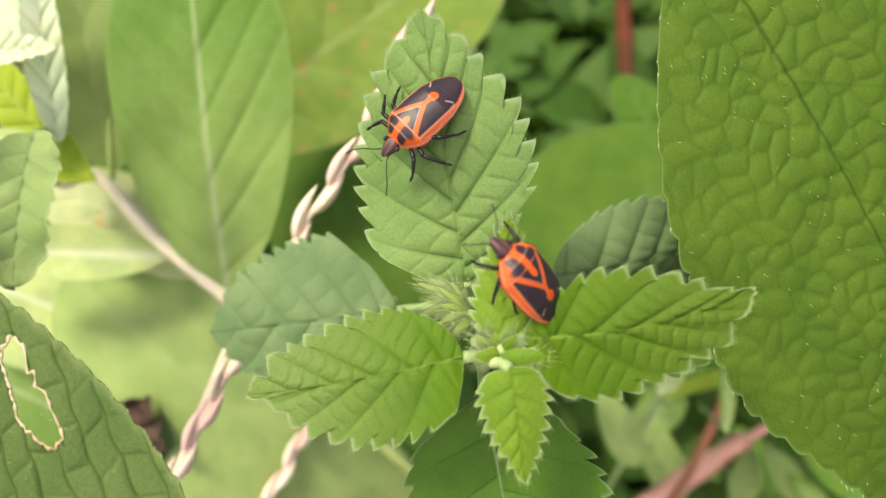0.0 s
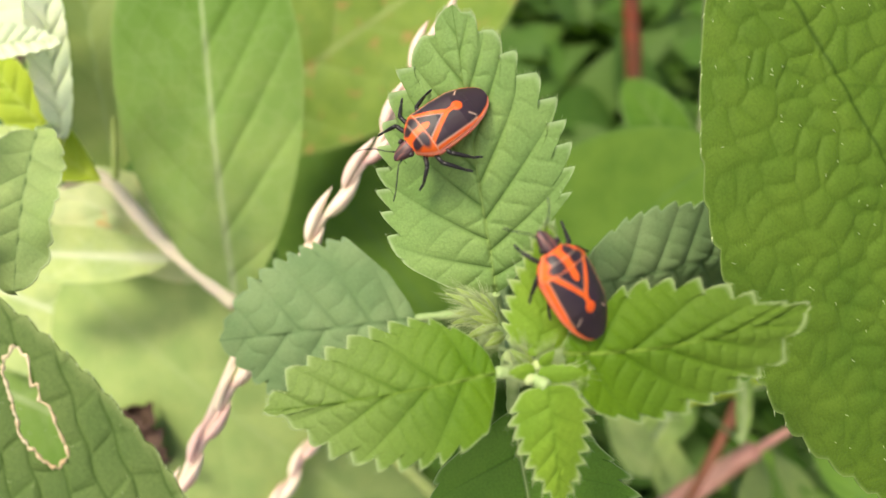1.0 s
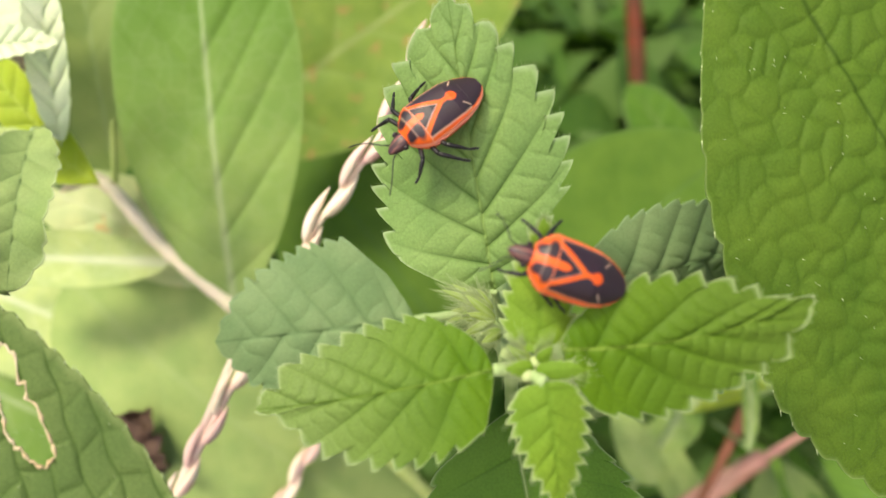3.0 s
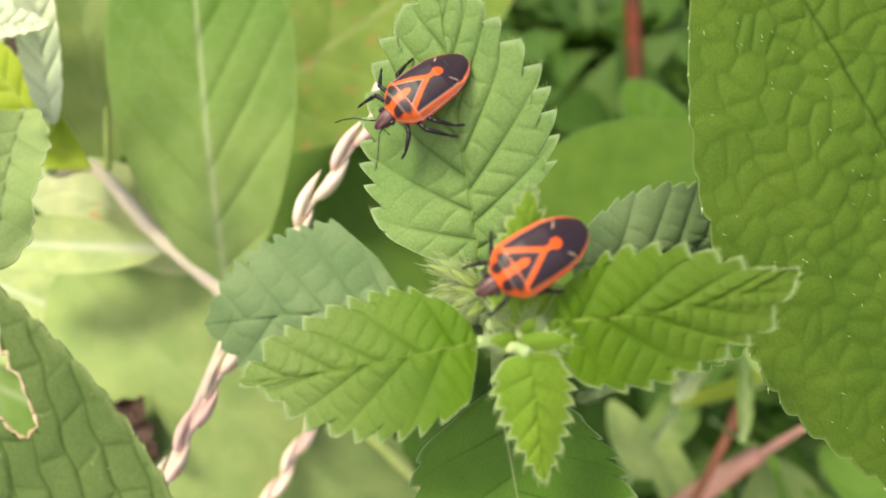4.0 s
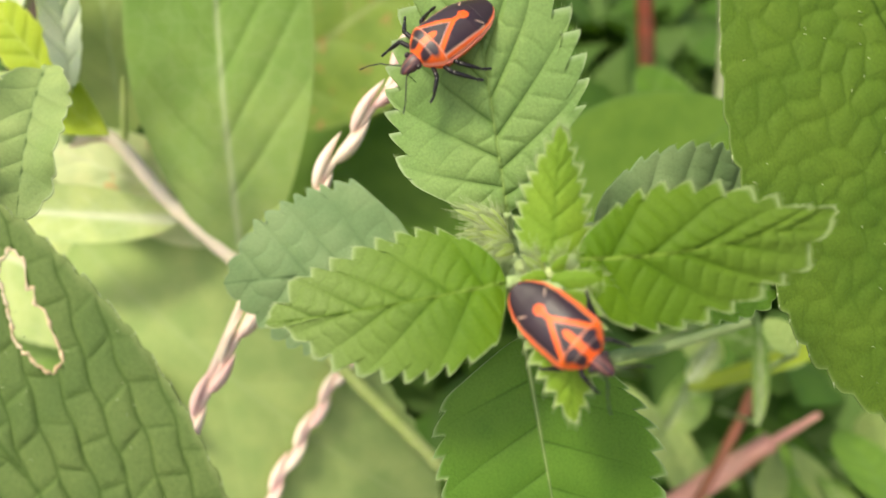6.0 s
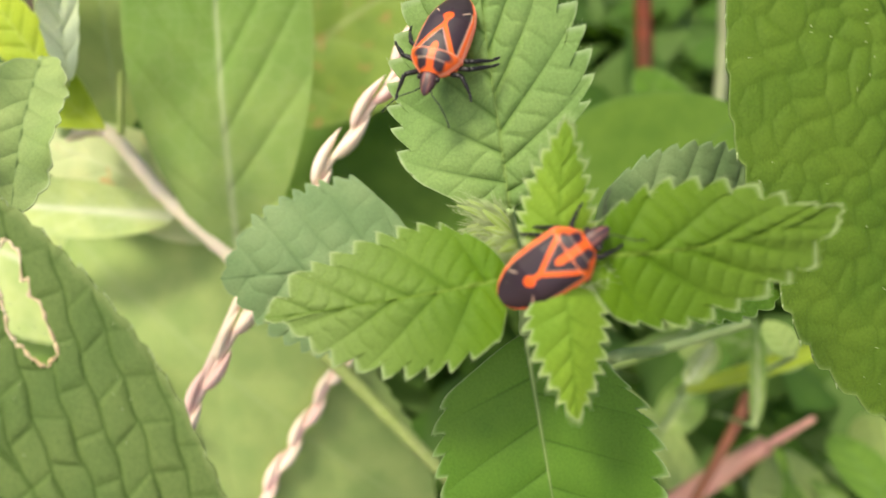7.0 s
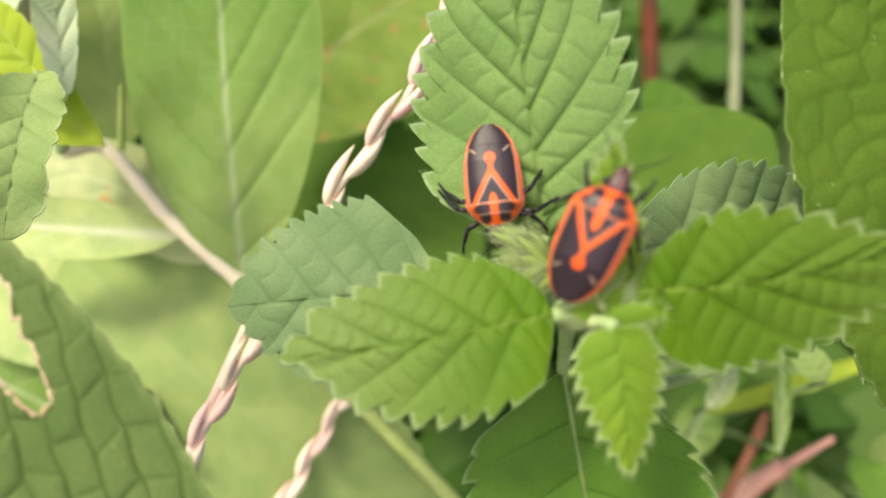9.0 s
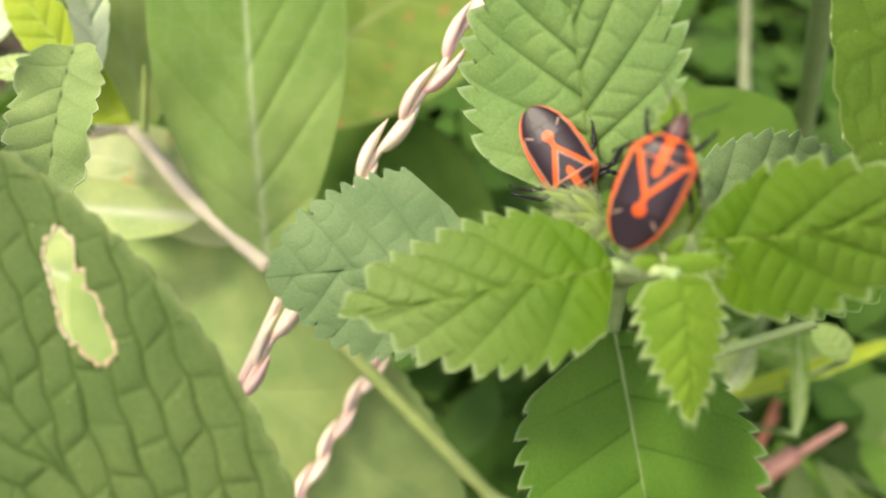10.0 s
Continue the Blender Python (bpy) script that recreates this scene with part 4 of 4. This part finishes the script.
# ---- the bugs ----
ORANGE, DARK, CREAM = np.array((0.80, 0.115, 0.008)), np.array((0.022, 0.011, 0.016)), np.array((0.75, 0.48, 0.38))
BY = np.array((-6.9, -6.75, -6.4, -5.9, -5.0, -3.5, -1.5, 0.0, 0.7, 1.2, 1.7, 2.2, 2.75))
BW = np.array((0.30, 0.85, 1.35, 1.80, 2.35, 2.82, 2.98, 2.98, 3.00, 2.86, 2.48, 2.00, 1.22))
HY = np.array((-6.9, -5.0, -3.3, -1.0, 0.9, 1.8, 2.75))
HH = np.array((0.40, 1.00, 1.60, 1.90, 1.95, 1.70, 0.95))


def half_width(y):
    return np.interp(y, BY, BW)


def back(x, y, spread=1.0):
    w = half_width(y) * spread
    return np.interp(y, HY, HH) * np.sqrt(np.clip(1 - (np.abs(x) / (w * 1.02)) ** 2.7, 0, 1)) + 0.35


def seg(x, y, a, b):
    d = np.subtract(b, a)
    t = np.clip(((x - a[0]) * d[0] + (y - a[1]) * d[1]) / (d @ d), 0, 1)
    return np.hypot(x - a[0] - t * d[0], y - a[1] - t * d[1])


def blend(mask_dist, soft=0.06):
    return np.clip(0.5 - mask_dist / (2 * soft), 0, 1)[..., None]


def rounded(x, y, cx, cy, rx, ry):
    return (np.hypot((x - cx) / rx, (y - cy) / ry) - 1) * min(rx, ry)


MARK = {"patch": 1.0, "seam": 1.0, "tongue": 0.0}


def pattern(x, y):
    """Colours of the back: orange with black patches, a Y-shaped orange mark that ends in a round spot, cream seams."""
    ax, w = np.abs(x), half_width(y)
    hem = np.interp(y, (-6.9, -5.5, -4.6, -3.8, -1.8, 0.9), (0.20, 0.26, 0.32, 0.38, 0.46, 0.50))
    col = np.broadcast_to(ORANGE, x.shape + (3,)).copy()
    # wing covers
    stripe = np.minimum(seg(ax, y, (1.92, 0.70), (0.17, -2.05)) - 0.23, np.maximum(ax - 0.26, np.abs(y + 2.70) - 0.65))
    stripe = np.minimum(stripe, np.hypot(x, y + 3.42) - 0.58)
    dark = np.maximum(ax - (w - hem), -stripe)
    dark = np.maximum(dark, y - 0.70)
    dark = np.maximum(dark, -5.0 - y)
    col = col + (DARK * 1.25 - col) * blend(dark)
    # membrane
    memb = np.maximum(y + 4.45 - 0.25 * ax, ax - (w - hem))
    memb = np.maximum(memb, -(np.hypot(x, y + 3.42) - 0.58))
    col = col + (DARK - col) * blend(memb)
    cream = seg(ax, y, (1.40, -4.00), (1.95, -4.45)) - 0.055
    col = col + (CREAM - col) * blend(cream) * 0.8
    hemline = np.maximum(np.abs(ax - (w - hem)) - 0.05, np.maximum(y - 0.8, -4.4 - y))
    hemline = np.minimum(hemline, np.maximum(np.abs(ax - (w - 0.07)) - 0.05, y - 0.9))
    col = col + (CREAM - col) * blend(hemline, 0.08) * 0.45 * MARK["seam"]
    # scutellum
    scut = np.maximum(y - 0.9, ax - (y + 1.72) * 0.65)
    ty = y + MARK["tongue"]
    tongue = np.maximum(ax - 0.40 * np.clip((ty + 0.05) / 0.5, 0, 1) ** 0.5, -0.05 - ty)
    col = col + (ORANGE - col) * blend(scut)
    col = col + (DARK * 1.1 - col) * blend(np.maximum(scut, -tongue))
    seam = np.abs(seg(ax, y, (1.66, 0.85), (0.0, -1.74))) - 0.03
    col = col + (CREAM - col) * blend(seam, 0.06) * 0.6 * MARK["seam"]
    # pronotum
    pro = y > 0.74
    spots = np.minimum(rounded(ax, y, 1.15, 1.32, 0.80 * MARK["patch"], 0.50), rounded(ax, y, 0.86, 2.18, 0.52 * MARK["patch"], 0.38))
    spots = np.minimum(spots, np.maximum(seg(ax, y, (1.15, 1.4), (0.95, 2.1)) - 0.45 * MARK["patch"], 0.42 - ax))
    spots = np.maximum(spots, 0.40 - ax)
    pcol = ORANGE + (DARK * 1.2 - ORANGE) * blend(spots, 0.12)
    ridge = np.maximum(np.abs(y - 1.80) - 0.05, ax - 1.5)
    pcol = pcol + (CREAM - pcol) * blend(ridge, 0.10) * 0.32 * MARK["seam"]
    brim = np.minimum(np.abs(ax - (w - 0.10)), np.abs(y - 0.79)) - 0.04
    pcol = pcol + (CREAM - pcol) * blend(brim, 0.07) * 0.40 * MARK["seam"]
    return np.where(pro[..., None], pcol, col)


MM = 0.001


def shell(name, left, right, y0, y1, parent, lift=0.0, res=(60, 41), label="", thick=0.12, curve=0.0):
    """A plate of the back between two side lines, closed below."""
    t, s = np.meshgrid(np.linspace(0, 1, res[0]), np.linspace(0, 1, res[1]), indexing="ij")
    y = y0 + (y1 - y0) * t
    x = left(y) + (right(y) - left(y)) * s
    z = back(x, y) + lift + curve * np.sin(np.pi * s) * np.sin(np.pi * np.clip(t, 0, 1))
    top = np.stack([x, y, z], -1)
    low = top - np.array((0, 0, thick))
    v = np.concatenate([top.reshape(-1, 3), low.reshape(-1, 3)]) * MM
    n = res[0] * res[1]
    faces = [grid_faces(*res, 0, True), grid_faces(*res, n, False)]
    ring = np.concatenate([np.arange(res[1]), np.arange(1, res[0]) * res[1] + res[1] - 1, (res[0] - 1) * res[1] + np.arange(res[1] - 2, -1, -1), np.arange(res[0] - 2, 0, -1) * res[1]])
    nxt = np.roll(ring, -1)
    faces.append(np.stack([ring, nxt, nxt + n, ring + n], 1))
    tint = np.tile(pattern(x, y).reshape(-1, 3), (2, 1))
    return mesh_part(name, v, np.concatenate(faces), CUTICLE, parent, label, tint=tint)


def blob(name, centre, radii, parent, tint, rows=14, cols=18, material=None, label="", squash=None):
    t, s = np.meshgrid(np.linspace(0, np.pi, rows), np.linspace(0, 2 * np.pi, cols), indexing="ij")
    p = np.stack([np.sin(t) * np.cos(s) * radii[0], np.cos(t) * radii[1], np.sin(t) * np.sin(s) * radii[2]], -1)
    if squash:
        p = squash(p)
    v = (p + np.array(centre)).reshape(-1, 3) * MM
    col = tint(v / MM) if callable(tint) else np.tile(tint, (len(v), 1))
    return mesh_part(name, v, grid_faces(rows, cols), material or CUTICLE, parent, label, tint=col)


def limb(name, points, radii, parent, label=""):
    """A jointed leg or feeler: thick and thin stretches with swollen joints."""
    verts, faces = [], []
    for a, b, ra, rb in zip(points, points[1:], radii, radii[1:]):
        line = [Vector(a).lerp(Vector(b), k / 5) * MM for k in range(6)]
        rad = [(ra + (rb - ra) * k / 5) * MM * (1.0 + 0.25 * math.sin(math.pi * k / 5)) for k in range(6)]
        v, f = tube(line, rad, 8)
        off = len(verts)
        verts += v
        faces += [tuple(i + off for i in q) for q in f]
    return mesh_part(name, verts, faces, BLACK, parent, label, at=Vector(points[0]) * MM)


def bug(label, legs, feelers):
    b = thing("plant_bug", (0, 0, 0), label, "insect", "orange bugs")

    def under(p):
        y = p[..., 1] + 0.0
        w = half_width(np.clip(y - 2.1, -6.9, 2.75)) / 3.3
        p = p.copy()
        p[..., 0] = p[..., 0] / np.maximum(np.sqrt(np.clip(1 - (y / 4.85) ** 2, 1e-4, 1)), 0.02) * w
        return p
    blob("body", (0, -2.1, 0.40), (3.28, 4.80, 0.85), b, ORANGE * np.array((0.85, 0.8, 0.8)), rows=40, cols=40, squash=under)
    shell("connexivum", lambda y: -half_width(y) * 1.0, lambda y: half_width(y) * 1.0, -6.82, 1.0, b, -0.10, (80, 61), "orange rim of the abdomen")
    shell("membrane", lambda y: -(half_width(y) - 0.14), lambda y: half_width(y) - 0.14, -6.8, -4.0, b, 0.0, (50, 51), "dark wing membrane")
    for s in (-1, 1):
        a = (lambda y: -(half_width(y) - 0.14), lambda y: 0 * y - 0.01)
        if s > 0:
            a = (lambda y: 0 * y + 0.01, lambda y: half_width(y) - 0.14)
        shell("wing_cover", *a, -4.75, 0.75, b, 0.05, (130, 71), "black patched orange wing cover")
    shell("scutellum", lambda y: -(y + 1.77) * 0.66, lambda y: (y + 1.77) * 0.66, -1.75, 0.80, b, 0.10, (60, 61), "dark triangular plate with an orange tongue")
    shell("pronotum", lambda y: -half_width(y) * 1.0, lambda y: half_width(y) * 1.0, 0.72, 2.77, b, 0.10, (70, 91), "orange shield with black spots", curve=0.10)

    def face_tint(p):
        f = np.clip(np.abs(np.abs(p[:, 0]) - 0.35) / 0.12, 0, 1)[:, None]
        return np.array((0.060, 0.026, 0.032)) * f + np.array((0.30, 0.11, 0.09)) * (1 - f)

    def snout(p):
        p = p.copy()
        k = np.clip((p[..., 1] + 1.0) / 2.3, 0, 1)
        p[..., 0] *= 1.15 - 0.55 * k
        p[..., 2] = p[..., 2] * (1.1 - 0.4 * k) - 0.40 * k
        return p
    head = blob("head", (0, 3.55, 0.78), (1.00, 1.32, 0.68), b, face_tint, rows=24, cols=28, squash=snout, label="dark plum-coloured pointed head")
    for s in (-1, 1):
        blob("eye", (s * 1.05, 3.20, 0.90), (0.26, 0.32, 0.28), head, np.array((0.02, 0.012, 0.012)), label="dark bulging eye")
    for pts in feelers:
        limb("antenna", pts, (0.07, 0.05, 0.06, 0.05, 0.06, 0.03)[:len(pts)], b)
    made = []
    for pts in legs:
        made.append(limb("leg", pts, (0.19, 0.23, 0.14, 0.11, 0.07)[:len(pts)], b))
    return b, made


def leg_set(spread=1.0):
    out = []
    for s in (-1, 1):
        out.append([(s * 1.0, 1.8, 0.1), (s * 3.2 * spread, 2.6, 0.6), (s * 4.1 * spread, 3.9, -0.45), (s * 4.3 * spread, 4.6, -0.75)])
        out.append([(s * 1.3, 1.2, 0.1), (s * 3.9 * spread, 1.4, 0.6), (s * 5.8 * spread, 0.0, -0.5), (s * 6.4 * spread, -0.5, -0.75)])
        out.append([(s * 1.3, 0.3, 0.1), (s * 3.6 * spread, -0.2, 0.7), (s * 5.0 * spread, -1.9, -0.4), (s * 5.4 * spread, -2.8, -0.75)])
    return out


FEELERS = [[(s * 0.6, 4.2, 0.5), (s * 1.1, 4.9, 0.8), (s * 2.3, 5.8, 0.9), (s * 3.3, 6.7, 0.5), (s * 3.9, 7.5, 0.1)] for s in (-1, 1)]
MARK.update(patch=1.25, seam=1.5, tongue=0.05)
bug_far, legs_far = bug("orange and black bug with a Y mark, on a mint leaf", leg_set(1.0), FEELERS)
MARK.update(patch=1.2, seam=0.8, tongue=0.60)
bug_near, legs_near = bug("orange and black bug with a Y mark, crawling over young leaves", leg_set(0.66), [[tuple(c * (0.75 if i else 1.0) + (1.2 if i and n_ == 1 else 0.0) for n_, c in enumerate(pt)) for i, pt in enumerate(f)] for f in FEELERS])
bug_far.scale = (0.92, 1.0, 1.0)
bug_near.scale = (0.90, 0.96, 0.96)


def gait(leg, k, share):
    """Swing a leg about its hip: two sets of three in turn, as far as share(t) says the bug is walking."""
    hip = leg.location.copy()
    rows = []
    for q in range(0, 41):
        t = q * 0.25
        a = 16 * share(t) * math.sin(2 * math.pi * (t / 1.1 + 0.5 * (k % 2) + 0.13 * k)) + 5 * math.sin(k * 2.1)
        rows.append((t, pose(hip.x, hip.y, hip.z, 0, 0, a)))
    walk(leg, rows)


def motions():
    walk(bug_far, [
        (0.00, pose(-0.00302, 0.05692, 0.40292, -27.4, -10.0, 131.6)),
        (0.50, pose(-0.00447, 0.05678, 0.40222, -22.6, -11.5, 129.2)),
        (1.00, pose(-0.00423, 0.05675, 0.40216, -20.9, -12.7, 126.9)),
        (2.00, pose(-0.00439, 0.05674, 0.40244, -21.2, -11.9, 129.3)),
        (3.50, pose(-0.00431, 0.05664, 0.40234, -21.2, -11.9, 128.8)),
        (4.50, pose(-0.00435, 0.05666, 0.40211, -21.1, -13.5, 129.2)),
        (5.50, pose(-0.00442, 0.05653, 0.40205, -21.4, -13.3, 128.9)),
        (6.00, pose(-0.00463, 0.05664, 0.40197, -19.8, -11.5, 131.5)),
        (7.30, pose(-0.00490, 0.05461, 0.39951, -25.0, 6.6, 165.8)),
        (7.50, pose(-0.00552, 0.05372, 0.39823, -24.2, 7.8, 168.6)),
        (8.00, pose(-0.00511, 0.05190, 0.39619, -27.9, 10.4, 173.7)),
        (8.50, pose(-0.00334, 0.04999, 0.39370, -28.9, 16.2, -178.5)),
        (9.00, pose(-0.00221, 0.04837, 0.39187, -38.8, 11.8, 179.5)),
        (9.50, pose(-0.00050, 0.04750, 0.39100, -39.0, 20.0, -172.1)),
        (10.00, pose(-0.00015, 0.04740, 0.39119, -35.1, 29.9, -159.8)),
    ])
    walk(bug_near, [
        (0.00, pose(0.00715, 0.03935, 0.39965, 46.4, -8.0, 55.8)),
        (0.50, pose(0.00686, 0.03964, 0.40027, 39.2, -7.7, 43.5)),
        (1.00, pose(0.00755, 0.03995, 0.40010, 41.2, -5.3, 38.6)),
        (1.50, pose(0.00755, 0.03974, 0.40030, 43.6, -5.4, 36.6)),
        (2.00, pose(0.00738, 0.03995, 0.40032, 42.9, -5.0, 35.8)),
        (2.20, pose(0.00748, 0.04008, 0.40050, 43.4, -6.0, 36.3)),
        (3.30, pose(0.00711, 0.03974, 0.40022, 12.0, -37.3, 88.0)),
        (3.50, pose(0.00700, 0.03925, 0.39965, 5.6, -35.4, 99.1)),
        (4.00, pose(0.00562, 0.03793, 0.39873, -18.7, -25.6, 126.9)),
        (4.50, pose(0.00686, 0.03706, 0.39849, -30.5, -3.2, 165.8)),
        (5.00, pose(0.00701, 0.03441, 0.39587, -32.5, 2.2, 165.1)),
        (5.50, pose(0.00724, 0.02998, 0.39221, -29.0, 5.0, 166.5)),
        (6.00, pose(0.00737, 0.02925, 0.39118, -10.4, 31.4, -138.8)),
        (6.20, pose(0.00578, 0.03110, 0.39174, 3.8, 35.2, -114.2)),
        (6.75, pose(0.00610, 0.03372, 0.39359, 30.7, 33.1, -68.0)),
        (7.30, pose(0.00669, 0.03633, 0.39545, 47.3, 16.6, -30.1)),
        (7.50, pose(0.00535, 0.03668, 0.39645, 47.6, 8.3, -24.5)),
        (8.00, pose(0.00676, 0.03779, 0.39817, 48.7, 13.1, -32.6)),
        (8.50, pose(0.00621, 0.03781, 0.39828, 49.5, 9.8, -35.0)),
        (9.00, pose(0.00499, 0.03824, 0.39886, 48.6, 3.2, -30.3)),
        (9.50, pose(0.00492, 0.03847, 0.39881, 49.3, 3.1, -29.9)),
        (10.00, pose(0.00482, 0.03872, 0.39866, 50.7, 3.0, -29.5)),
    ])
    for k, leg in enumerate(legs_far):
        gait(leg, k, lambda t: 0.1 if 0.8 < t < 6.2 else 1.0)
    for k, leg in enumerate(legs_near):
        gait(leg, k, lambda t: 0.15 if 1.0 < t < 2.3 else 0.9)


motions()
